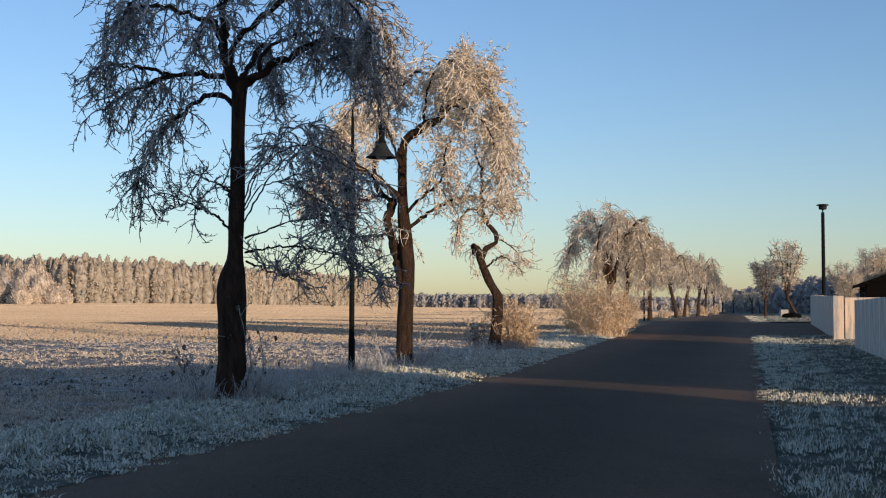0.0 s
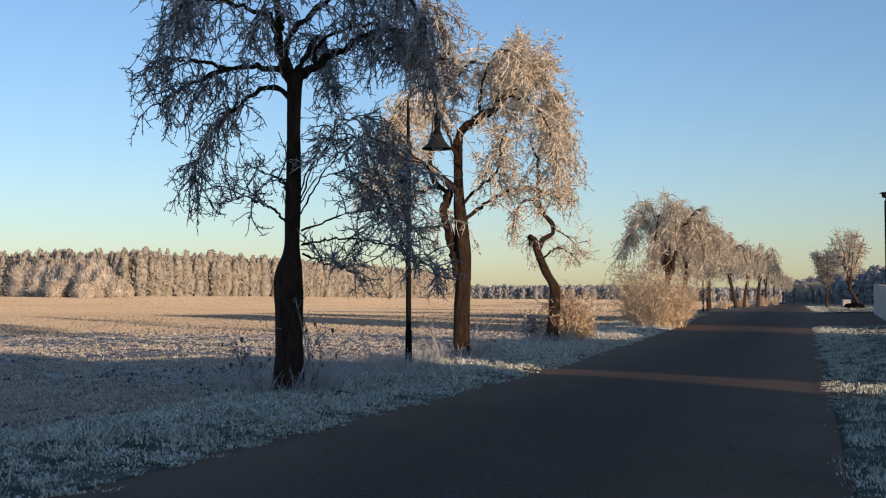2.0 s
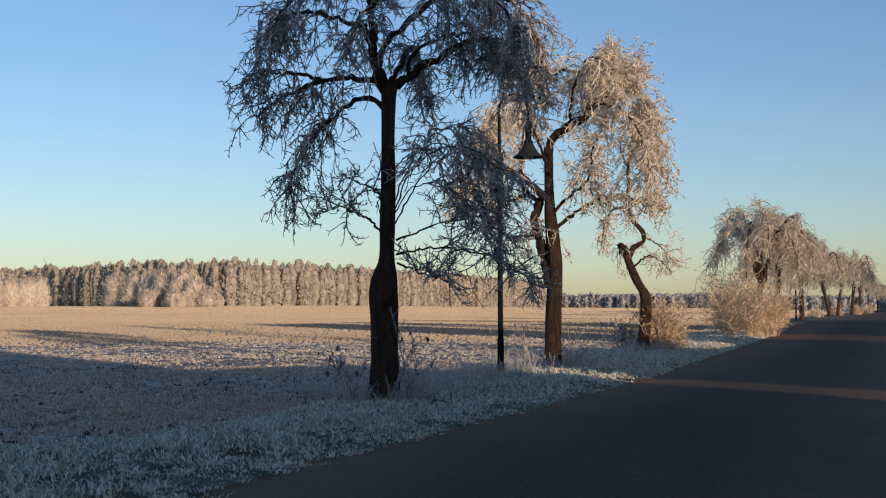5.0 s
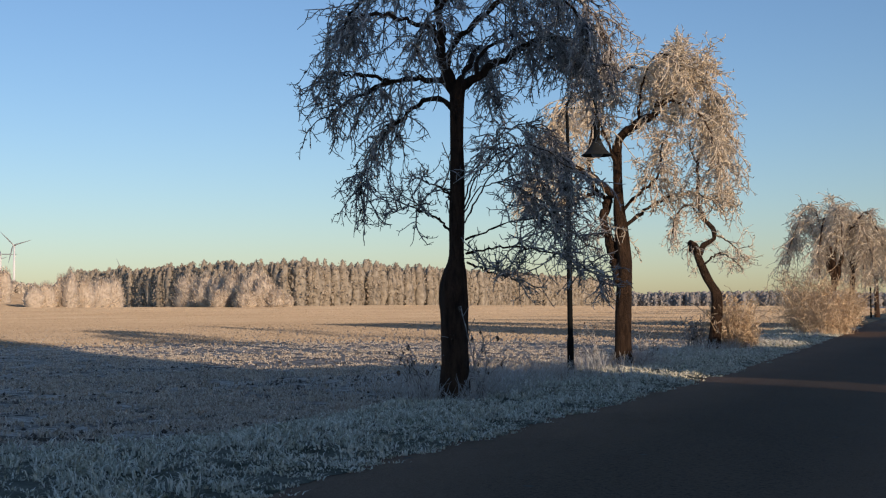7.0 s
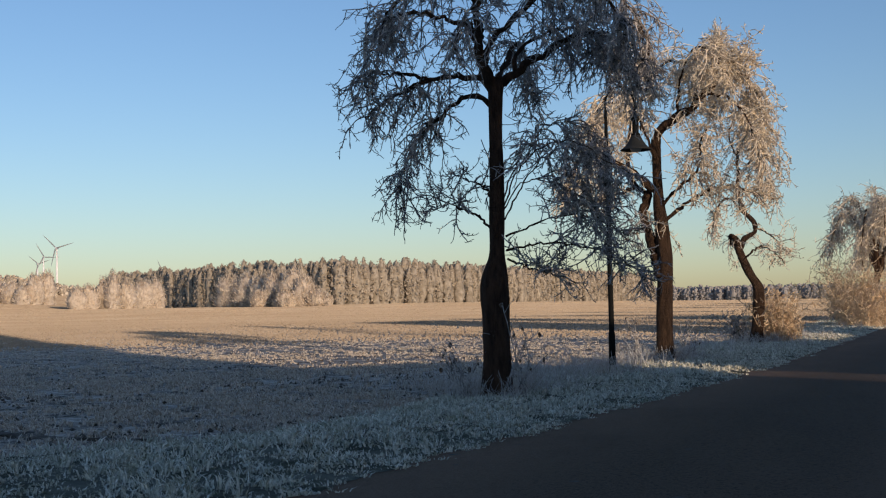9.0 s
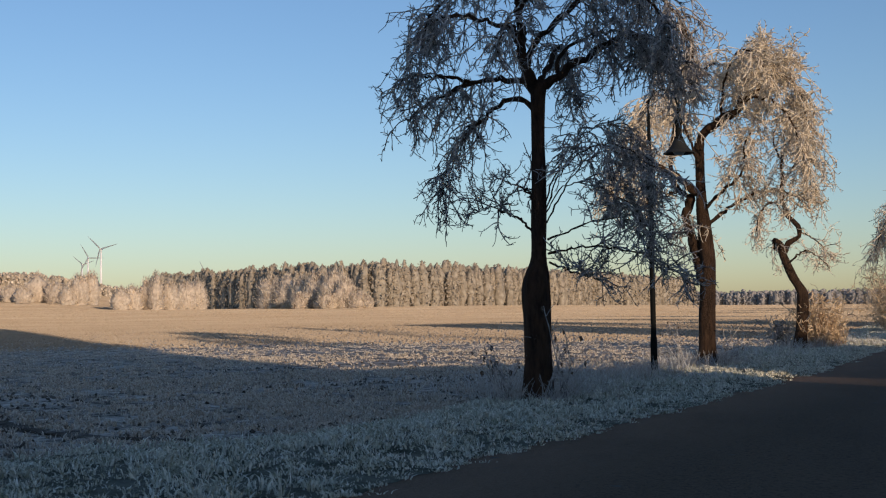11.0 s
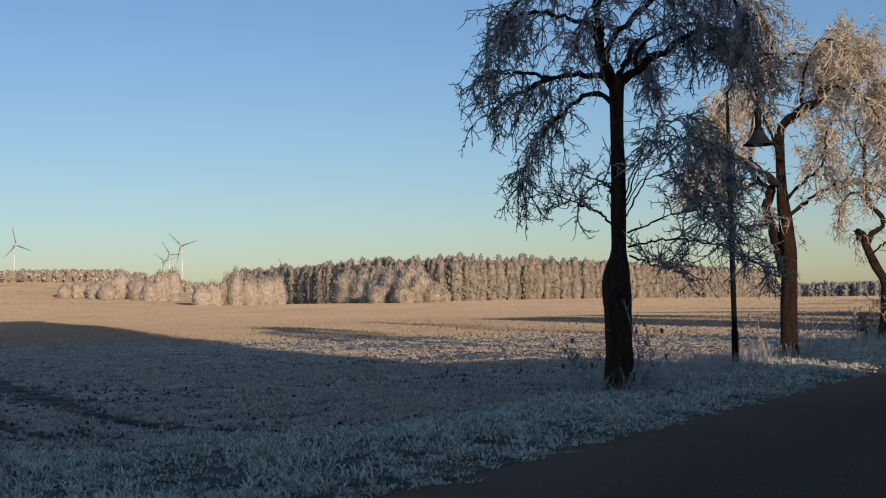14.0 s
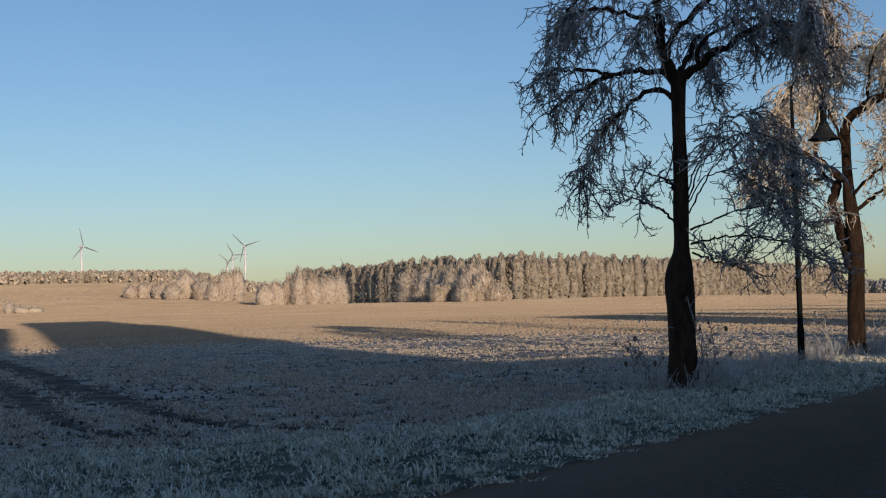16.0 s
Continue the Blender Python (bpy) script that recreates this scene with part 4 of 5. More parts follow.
# Seven unseen blocks, added to cast the long shadows on field and lane.
house(sunward(7.5, 31), 40, 10.6, 12, 26.0, 29.0, "tall unseen block beside the lane, added for shade", RENDERED)
house(sunward(15.2, 0), 40, 5.4, 6.0, 3.5, 4.3, "small unseen block beside the lane, added for shade", RENDERED)
house(sunward(-13.0, 31), 40, 26.6, 10, 16.0, 21.0, "long unseen block beside the lane, added for shade", RENDERED, True)
house(sunward(1.3, 31), 40, 2.2, 8, 9.0, 12.0, "narrow unseen block added to close a gap in the shade", RENDERED, True)
house(sunward(30, 3), 40, 19.8, 10, 3.6, 5.1, "low unseen block behind the garden wall, added for shade", RENDERED, False)
house(sunward(43.9, 0), 40, 7.2, 9, 9.5, 13.0, "tall narrow unseen block behind the garden wall, added for shade", RENDERED)
house(sunward(60.5, 0), 40, 8.0, 9, 8.0, 11.0, "unseen rendered block behind the garden wall, added for shade", RENDERED)
house((33.4, 87.0, float(height(33.4, 87))), WALL_TURN, 6.0, 6.0, 3.0, 4.1, "low dark timber shed behind the wall", SHED, False, SHED)


# ---------------------------------------------------------------- distant woods
def bearing(az, d):
    x, y = d * math.sin(radians(az)), d * math.cos(radians(az))
    return x, y


def clump_cloud(rng, n, centre, size, out, mess=0.45):
    """n small ragged clumps, each a bent kite that lies roughly across the way out of its crown."""
    nor = unit(out + rng.normal(0, mess, (n, 3)))
    ax = unit(np.cross(nor, rng.normal(0, 1, (n, 3)) + np.array([0.0, 0.0, 0.01])))
    sd = np.cross(nor, ax)
    k = size * rng.uniform(0.6, 1.4, (n, 1))
    p0, p2 = centre - ax * k * 0.6, centre + ax * k * 0.7
    p1, p3 = centre + sd * k * 0.45 + nor * k * 0.2, centre - sd * k * 0.45 + nor * k * 0.2
    v = np.stack([p0, p1, p2, p3], axis=1).reshape(-1, 3)
    i = np.arange(n * 4).reshape(n, 4)
    return v, np.concatenate([i[:, [0, 1, 2]], i[:, [0, 2, 3]]])


OCTA = np.array([(1, 0, 0), (-1, 0, 0), (0, 1, 0), (0, -1, 0), (0, 0, 1), (0, 0, -1)], float)
OCTA_F = np.array([(0, 2, 4), (2, 1, 4), (1, 3, 4), (3, 0, 4), (2, 0, 5), (1, 2, 5), (3, 1, 5), (0, 3, 5)])


def puffs(rng, centre, size, tall=1.25):
    """Small lumpy tufts of needles or twigs, one at each centre."""
    n = len(centre)
    t = rng.uniform(0, np.pi, n)
    c, s = np.cos(t)[:, None], np.sin(t)[:, None]
    x, y = OCTA[None, :, 0] * c - OCTA[None, :, 1] * s, OCTA[None, :, 0] * s + OCTA[None, :, 1] * c
    v = np.stack([x, y, np.broadcast_to(OCTA[None, :, 2] * tall, x.shape)], axis=-1)
    v = v * rng.uniform(0.7, 1.35, (n, 6, 1)) * np.reshape(size, (-1, 1, 1)) + centre[:, None]
    f = OCTA_F[None] + (np.arange(n) * 6)[:, None, None]
    return v.reshape(-1, 3), f.reshape(-1, 3)


def wood(name, line, rows, gap, h, r, per, mat, shade, label, seed, size, cone=0.55):
    """A wood of many conifers: line of (azimuth, distance), rows deep."""
    rng = np.random.default_rng(seed)
    pts = np.array([bearing(a, d) for a, d in line])
    seg = np.linalg.norm(np.diff(pts, axis=0), axis=1)
    cum = np.concatenate([[0], np.cumsum(seg)])
    spots, deep = [], []
    for row in range(rows):
        s = np.arange(rng.uniform(0, gap), cum[-1], gap)
        s = s + rng.normal(0, gap * 0.4, len(s))
        x, y = np.interp(s, cum, pts[:, 0]), np.interp(s, cum, pts[:, 1])
        d = np.hypot(x, y)
        k = 1 + (row * gap * 1.3 + rng.normal(0, gap * 1.1, len(s))) / d
        spots.append(np.column_stack([x * k, y * k]))
        deep += [row] * len(s)
    sp, deep = np.concatenate(spots), np.array(deep)
    n = len(sp)
    hh = h * np.clip(rng.normal(0.96, 0.06, n), 0.75, 1.10) * np.where(deep == 0, 0.93, 1.0)
    rr = r * rng.uniform(0.7, 1.3, n)
    who = np.repeat(np.arange(n), np.where(deep < 2, per, per // 2))
    t = rng.uniform(0, 1, len(who))
    t = np.where(deep[who] < 2, t ** 0.9 * 0.98, 0.45 + 0.53 * t)
    prof = np.minimum(1, ((1 - t) * 1.9) ** cone) * np.minimum(1, 0.7 + t * 1.6)
    a = rng.uniform(0, 2 * np.pi, len(who))
    rad = rr[who] * prof * rng.uniform(0.72, 1.30, len(who))
    zg = height(sp[:, 0], sp[:, 1]) - 0.5
    c = np.column_stack([sp[who, 0] + rad * np.cos(a), sp[who, 1] + rad * np.sin(a), zg[who] + (0.03 + 0.95 * t) * hh[who]])
    away = np.column_stack([np.cos(a), np.sin(a), np.full(len(a), 0.45)])
    chunk = clump_cloud(rng, len(who), c, (size * 1.7 * (0.55 + 0.45 * prof))[:, None], away, 1.1)
    base = np.column_stack([sp, zg - 0.2])
    tip = np.column_stack([sp, zg + hh * 0.97])
    st = tubes(np.stack([base, (base + tip) / 2, tip], axis=1), taper(n, 3, 0.16, 0.03), 4)
    ring = np.array([(0.02, 0.66), (0.25, 0.88), (0.52, 0.88), (0.75, 0.70), (0.90, 0.44), (0.98, 0.08)])
    ang = np.arange(7) * 2 * np.pi / 7
    wob_r = rng.uniform(0.5, 1.15, (n, 6, 7))
    hx = sp[:, 0, None, None] + rr[:, None, None] * ring[None, :, 1, None] * wob_r * np.cos(ang)
    hy = sp[:, 1, None, None] + rr[:, None, None] * ring[None, :, 1, None] * wob_r * np.sin(ang)
    hz = np.broadcast_to((zg[:, None] + hh[:, None] * ring[None, :, 0])[:, :, None], hx.shape)
    hv = np.stack([hx, hy, hz], axis=-1).reshape(-1, 3)
    hi = np.arange(n * 42).reshape(n, 6, 7)
    hj = np.roll(hi, -1, axis=2)
    hull = (hv, np.stack([hi[:, :-1], hj[:, :-1], hj[:, 1:], hi[:, 1:]], axis=-1).reshape(-1, 4))
    v, f = merge([chunk, st, hull])
    ob = new(name, mesh_np(name, v, f, mat, True, shade, len(chunk[1]) + len(st[1])))
    return tagged(ob, label, "wood", kind="stuff")


wood("pine_wood", [(-26.6, 560), (-25.2, 520), (-20.5, 430), (-17, 405), (-9, 497), (-2.0, 735)], 4, 3.0, 16.4, 2.3, 140, PINE, PINE_SHADE, "long edge of frosted pine wood beyond the field", 71, 0.44, 0.42)
wood("far_wood", [(-46, 800), (-36, 800), (-27, 830)], 4, 4.2, 9.0, 3.0, 40, BUSHY, PINE_SHADE, "far line of frosted trees on the rise", 72, 1.0, 0.5)
wood("far_wood", [(-4, 880), (2, 860), (8, 860), (13, 900)], 4, 3.0, 10.8, 2.8, 60, PALE_HAZE_PINE, PALE_HAZE_INNER, "distant wood in haze-toned colours beyond the frosted field", 73, 0.9, 0.5)
wood("far_wood", [(13.2, 700), (15.5, 480), (19, 330), (24, 260), (34, 230)], 3, 4.0, 12.0, 3.0, 60, HAZED_PINE, HAZED_INNER, "frosted wood in haze-toned colours behind the garden wall", 74, 0.6, 0.5)


def copse_bush(az, d, h, r, label, seed, mat, n=620):
    """A frosted bush or small birch by the far wood: a rounded crown of fine twigs on short stems."""
    far = 1.29 if az < -26.5 and d < 340 and h > 3.5 else 1.0
    d, h, r, n = d * far, h * 0.9 * far, r * far, int(n * 1.5)
    rng = np.random.default_rng(seed)
    x, y = bearing(az, d)
    root = thing("field_bush", on_ground(x, y), label, "bush", "frosted bushes along the wood")
    k = 12
    ring = np.array([(0.0, 0.80), (0.20, 0.98), (0.44, 1.0), (0.66, 0.90), (0.83, 0.70), (0.94, 0.42), (0.98, 0.05)])
    wob_r = rng.uniform(0.80, 1.18, (len(ring), k)) * (1 + 0.14 * np.sin(np.arange(k) * 2 * np.pi / k * 3 + seed))
    ang = np.arange(k) * 2 * np.pi / k
    up = ring[:, :1] * h * (1 + 0.10 * np.sin(np.arange(k) * 2 * np.pi / k * 2 + seed * 2)) * np.where(ring[:, :1] > 0.9, 1, rng.uniform(0.9, 1.1, (len(ring), k)))
    dome = np.stack([r * ring[:, 1:] * wob_r * np.cos(ang), r * ring[:, 1:] * wob_r * np.sin(ang), up], axis=-1)
    i0, i1 = rng.integers(0, len(ring) - 1, n), rng.integers(0, k, n)
    s, t = rng.uniform(0, 1, (n, 1)), rng.uniform(0, 1, (n, 1))
    j1 = (i1 + 1) % k
    c = (dome[i0, i1] * (1 - s) + dome[i0 + 1, i1] * s) * (1 - t) + (dome[i0, j1] * (1 - s) + dome[i0 + 1, j1] * s) * t
    c[:, 2] = np.clip(c[:, 2], 0.12, None)
    m = int(1.9 * n)
    pick = rng.integers(0, n, m)
    st = c[pick] * rng.uniform(0.70, 0.98, (m, 1))
    st[:, 2] = np.clip(st[:, 2], 0.1, None)
    off = unit(st - np.array([0, 0, h * 0.25]))
    tw = grow(rng, st, off * 0.8 + np.array([0, 0, 0.8]), rng.uniform(0.10, 0.25, m) * (0.5 * r + 0.25 * h), 2, 0.0, 0.25)
    tw[:, :, 2] = np.clip(tw[:, :, 2], 0.05, None)
    tv, tf = ribbons(tw, taper(m, 3, 0.09, 0.035))
    chunks = [(tv, tf)]
    dome = dome * np.array([0.84, 0.84, 0.88])
    gi = np.arange(dome.shape[0] * k).reshape(dome.shape[0], k)
    gj = np.roll(gi, -1, axis=1)
    chunks.append((dome.reshape(-1, 3), np.stack([gi[:-1], gj[:-1], gj[1:], gi[1:]], axis=-1).reshape(-1, 4)))
    v, f = merge(chunks)
    part("crown", mesh_np("crown", v, f, mat, True, BUSH_SHADE, len(tf)), root)
    for i in range(4):
        line = np.array([(rng.normal(0, r * 0.15), rng.normal(0, r * 0.15), -0.2), (rng.normal(0, r * 0.2), rng.normal(0, r * 0.2), h * 0.4), (rng.normal(0, r * 0.2), rng.normal(0, r * 0.2), h * 0.8)])
        v, f = tubes(line[None], np.array([[0.12, 0.08, 0.04]]), 5)
        part("stem", mesh_np("stem", v, f, BARK_WARM), root)
    return root


def seen_az(px):
    return -19.9 + math.degrees(math.atan((px - 784) / 2154.0))


for i, (px, d, h, r) in enumerate(((225, 330, 4.2, 2.4), (250, 330, 4.8, 2.6), (278, 325, 5.0, 2.8), (322, 325, 8.4, 3.6), (300, 318, 5.0, 2.6), (352, 320, 6.6, 3.0), (372, 316, 5.6, 2.8), (392, 318, 8.8, 2.8), (410, 320, 9.6, 2.6), (462, 360, 7.4, 3.2), (482, 362, 8.0, 3.2), (508, 365, 10.6, 2.8), (522, 362, 12.2, 2.8), (545, 368, 9.6, 3.6), (572, 380, 10.0, 3.6), (592, 390, 10.5, 3.6))):
    copse_bush(seen_az(px), d, h, r, "frosted bush or birch at the field's edge", 200 + i, BUSHY)
for i, (px, d, h, r) in enumerate(((722, 330, 9.4, 4.2), (748, 325, 10.0, 4.2), (775, 318, 9.4, 4.0), (800, 310, 10.2, 4.0), (828, 304, 10.6, 4.2), (850, 300, 8.2, 3.6), (868, 298, 5.2, 2.8), (885, 298, 3.6, 2.2), (815, 298, 4.8, 3.0), (770, 305, 4.6, 2.8))):
    copse_bush(seen_az(px), d, h, r, "large round frosted bush before the pine wood", 230 + i, BUSHY, 1000)
for i, (px, d, h, r) in enumerate(((8, 300, 3.0, 1.6), (30, 297, 1.9, 2.2), (52, 297, 1.6, 2.0))):
    copse_bush(seen_az(px), d, h, r, "low frosted bramble heap in the field", 250 + i, BUSHY, 120)


# ---------------------------------------------------------------- wind turbines
def turbine(px, d, hub, blade, yaw, spin, label):
    x, y = bearing(seen_az(px), d)
    root = thing("wind_turbine", (x, y, float(height(x, y))), label, "wind turbine", "far wind turbines")
    h = hub - float(height(x, y))
    v, f = lathe([(0.0, -2), (2.6, -2), (2.2, h * 0.5), (1.5, h - 1.5), (0.0, h - 1.4)], 16)
    part("tower", mesh_np("tower", v, f, TURBINE), root)
    rot = Matrix.Rotation(radians(yaw), 3, "Z")
    bm = box_bm(3.6, 10.0, 3.8, 0.8, (0, 1.5, -1.9))
    bmesh.ops.transform(bm, matrix=Matrix.Translation((0, 0, h)) @ rot.to_4x4(), verts=bm.verts)
    part("nacelle", bm_mesh("nacelle", bm, TURBINE), root)
    v, f = lathe([(0.0, -1.2), (1.5, -1.0), (1.7, 0.8), (1.0, 2.2), (0.0, 2.6)], 14)
    m = np.array(rot @ Matrix.Rotation(radians(90), 3, "X"))
    v = v @ m.T + np.array(rot @ Vector((0, -4.6, 0))) + np.array([0, 0, h])
    rotor = part("hub", mesh_np("hub", v, f, TURBINE), root)
    for i in range(3):
        rows = [(0.9, 0.0, 0.9), (1.6, blade * 0.18, 0.6), (1.2, blade * 0.5, 0.4), (0.8, blade * 0.8, 0.25), (0.3, blade, 0.12)]
        bv = []
        for w, z, t in rows:
            bv += [(-w * 0.6, 0, z), (0, t, z), (w * 1.1, 0, z), (0, -t, z)]
        bv = np.array(bv)
        ii = np.arange(20).reshape(5, 4)
        jj = np.roll(ii, -1, axis=1)
        bf = np.stack([ii[:-1], jj[:-1], jj[1:], ii[1:]], axis=-1).reshape(-1, 4)
        m = np.array(rot @ Matrix.Rotation(radians(spin + 120 * i), 3, "Y"))
        bv = bv @ m.T + np.array(rot @ Vector((0, -5.4, 0))) + np.array([0, 0, h])
        part("blade", mesh_np("blade", bv, bf, TURBINE_GREY), rotor, "long grey rotor blade")
    return root


WT = "white wind turbine on the far horizon"
turbine(139, 2500, 139, 38, 74, -14, WT)
turbine(429, 2600, 141, 38, 8, -45, WT)
turbine(407, 3100, 146, 38, 40, -30, WT)
turbine(397, 3500, 146, 34, 45, -50, WT)
turbine(607, 3100, 100, 40, 40, -25, WT)


# ---------------------------------------------------------------- small things by the lane
def stone(at, sx, sy, sz, label, mat, name, category):
    bm = bmesh.new()
    bmesh.ops.create_icosphere(bm, subdivisions=3, radius=1.0)
    for w in bm.verts:
        k = 1 + 0.25 * noise.noise(w.co * 1.7 + Vector(at))
        w.co = Vector((w.co.x * sx * k, w.co.y * sy * k, max(-0.3, w.co.z) * sz * k))
    ob = new(name, bm_mesh(name, bm, mat))
    ob.location = at
    return tagged(ob, label, category)


stone(on_ground(43.2, 150.0), 1.3, 0.8, 0.7, "dark heap of logs on the verge", SHED, "log_heap", "log heap")
block = thing("concrete_block", on_ground(45.0, 160.0), "pale concrete block beside the lane", "concrete block")
part("body", bm_mesh("body", box_bm(1.0, 0.8, 1.1, 0.05), RENDERED), block)


# ---------------------------------------------------------------- wheel tracks in the field
def track(name, ctrl, w):
    line = smooth_line([(x, y, 0) for x, y in ctrl], 180)
    d = unit(np.gradient(line, axis=0))
    side = np.column_stack([-d[:, 1], d[:, 0], np.zeros(len(d))])
    end = np.minimum(1, np.minimum(np.arange(180), np.arange(180)[::-1]) / 36.0)[:, None]
    rows = []
    for k in np.linspace(-1, 1, 7):
        j = end * np.array([1 + 1.1 * noise.noise(Vector((p[0] * 0.9, p[1] * 0.9, k * 2))) for p in line])[:, None]
        p = line + side * k * w * j
        z = height(p[:, 0], p[:, 1]) - 0.026 + 0.035 * (1 - k * k)
        rows.append(np.column_stack([p[:, 0], p[:, 1], z]))
    v = np.array(rows)
    i = np.arange(v.shape[0] * v.shape[1]).reshape(v.shape[:2])
    f = np.stack([i[:-1, :-1], i[:-1, 1:], i[1:, 1:], i[1:, :-1]], axis=-1).reshape(-1, 4)
    ob = new(name, mesh_np(name, v.reshape(-1, 3), f, SOIL))
    return tagged(ob, "dark wheel track of bare soil across the field", "wheel track", kind="structure")


TRACKS = [[(-6.9, 14.6), (-8.4, 14.9), (-10.2, 15.9), (-13.6, 19.1), (-16.6, 21.9), (-22.8, 28.3), (-30.0, 35.3), (-42.0, 47.0)],
          [(-9.6, 13.4), (-11.7, 15.0), (-13.9, 17.2), (-19.2, 22.6), (-27.0, 29.8), (-40.0, 42.0)]]
for row in TRACKS:
    track("wheel_track", row, 0.5)


# ---------------------------------------------------------------- grass and stubble
def verge_lift(x, y):
    a, b = verge_left(y), road_left(y)
    k = np.clip((x - a) / (b - a), 0, 1)
    return -0.035 + 0.11 * np.sin(np.pi * np.clip(k * 0.80 + 0.07, 0, 1)) ** 0.7


def blades(rng, x, y, z, h, w, lean=0.5, out=None):
    """Bent grass blades at x, y, z with heights h and widths w; out: the way that each one leans."""
    n = len(x)
    a = rng.uniform(0, 2 * np.pi, n)
    side = np.column_stack([np.cos(a), np.sin(a), np.zeros(n)])
    b = rng.uniform(0, 2 * np.pi, n) if out is None else out
    tilt = np.column_stack([np.cos(b), np.sin(b), np.zeros(n)]) * (rng.uniform(0.1, 1, n) * lean)[:, None]
    base = np.column_stack([x, y, z])
    up = np.array([0, 0, 1.0])
    mid = base + (up * 0.6 + tilt * 0.35) * h[:, None]
    tip = base + (up * 0.85 + tilt * 1.2) * h[:, None]
    s = side * w[:, None] * 0.5
    v = np.stack([base - s, base + s, mid + s * 0.8, mid - s * 0.8, tip], axis=1).reshape(-1, 3)
    i = np.arange(n * 5).reshape(n, 5)
    return v, [i[:, [0, 1, 2, 3]], i[:, [3, 2, 4]]]


def tufts(rng, cx, cy, per, spread):
    """Places of per blades round each centre, and the way out from it."""
    n = len(cx) * per
    a = rng.uniform(0, 2 * np.pi, n)
    r = np.abs(rng.normal(0, spread, n))
    return np.repeat(cx, per) + r * np.cos(a), np.repeat(cy, per) + r * np.sin(a), a


def bumps(x, y, f):
    """A smooth patchy field of values round 0 to 1."""
    return 0.5 + 0.25 * (np.sin(x * f * 1.3 + 2.1 * np.sin(y * f * 0.7)) + np.sin(y * f * 1.1 + 1.7 * np.sin(x * f * 0.9 + 1)))


def verge_grass():
    rng = np.random.default_rng(81)
    n = 24000
    y = 4.5 + 75 * rng.uniform(0, 1, n) ** 2.3
    y[:2500] = rng.uniform(-14, 4.5, 2500)
    k = rng.uniform(-0.04, 1.0, n)
    edge = np.array([wob(v) * 0.6 for v in y]) + 0.14 * (bumps(y * 0, y, 7.3) - 0.3) + 0.10
    x = verge_left(y) + (road_left(y) + edge - verge_left(y)) * k
    keep = rng.uniform(0, 1, n) < 0.26 + 0.9 * bumps(x, y, 2.6) * bumps(x + 3, y, 6.1) * 1.7
    cx, cy = x[keep], y[keep]
    size = rng.uniform(0.5, 1.35, len(cx)) * (0.55 + 0.8 * bumps(cx, cy, 1.7))
    per = 8
    x, y, a = tufts(rng, cx, cy, per, 0.055)
    z = height(x, y) + verge_lift(x, y) - 0.012
    d = np.hypot(x, y)
    lip = np.clip((road_left(y) - x) / 0.4, 0.6, 1)
    h = rng.uniform(0.045, 0.125, len(x)) * np.repeat(size, per) * lip
    w = (0.012 + 0.00060 * d) * rng.uniform(0.6, 1.4, len(x))
    low = rng.integers(0, len(x), 40000)
    bx, by = x[low] + rng.normal(0, 0.12, 40000), y[low] + rng.normal(0, 0.12, 40000)
    bx = np.minimum(bx, road_left(by) + np.array([wob(v) * 0.6 for v in by]) + 0.06)
    x, y, z = np.concatenate([x, bx]), np.concatenate([y, by]), np.concatenate([z, height(bx, by) + verge_lift(bx, by) - 0.012])
    h, w, a = np.concatenate([h, rng.uniform(0.02, 0.05, 40000)]), np.concatenate([w, w[low]]), np.concatenate([a, rng.uniform(0, 6.28, 40000)])
    v, f = blades(rng, x, y, z, h, w, 1.15, a)
    ob = new("verge_grass", mesh_np("verge_grass", v, f, GRASS, False))
    tagged(ob, "short tousled grass white with hoar frost", "grass", kind="stuff")


def right_grass():
    rng = np.random.default_rng(82)
    n = 23000
    y = 6.0 + 80 * rng.uniform(0, 1, n) ** 1.9
    y[:2500] = rng.uniform(-14, 6, 2500)
    y[21500:] = rng.uniform(98, 200, 1500)
    x = road_right(y) + 0.02 + 9 * rng.uniform(0, 1, n) ** 1.3
    x = x + 0.35 * (bumps(x, y, 1.4) - 0.2) * (rng.uniform(0, 1, n) < 0.9)
    keep = ((y < 66.5) | (y > 98)) & (rng.uniform(0, 1, n) < 0.28 + 0.8 * bumps(x, y, 2.2) * bumps(x + 3, y, 5.1) * 1.7)
    cx, cy = x[keep], y[keep]
    cx = np.maximum(cx, road_right(cy) + np.array([wob(v + 5) * 0.6 for v in cy]) + 0.10)
    size = rng.uniform(0.5, 1.3, len(cx)) * (0.55 + 0.8 * bumps(cx, cy, 1.7))
    x, y, a = tufts(rng, cx, cy, 6, 0.07)
    z = height(x, y) + 0.06
    d = np.hypot(x, y)
    h = rng.uniform(0.045, 0.10, len(x)) * np.repeat(size, 6) * np.clip((x - road_right(y)) / 0.5, 0.4, 1)
    v, f = blades(rng, x, y, z, h, (0.006 + 0.00042 * d) * rng.uniform(0.6, 1.4, len(x)), 1.15, a)
    ob = new("verge_grass", mesh_np("verge_grass", v, f, GRASS, False))
    tagged(ob, "short frosted grass beside the white wall", "grass", kind="stuff")


def off_track(x, y):
    keep = x < verge_left(y) + 0.3
    for ctrl in TRACKS:
        line = smooth_line([(a, b, 0) for a, b in ctrl], 120)[:, :2]
        for p in line[::2]:
            keep &= (x - p[0]) ** 2 + (y - p[1]) ** 2 > 0.09
    return keep


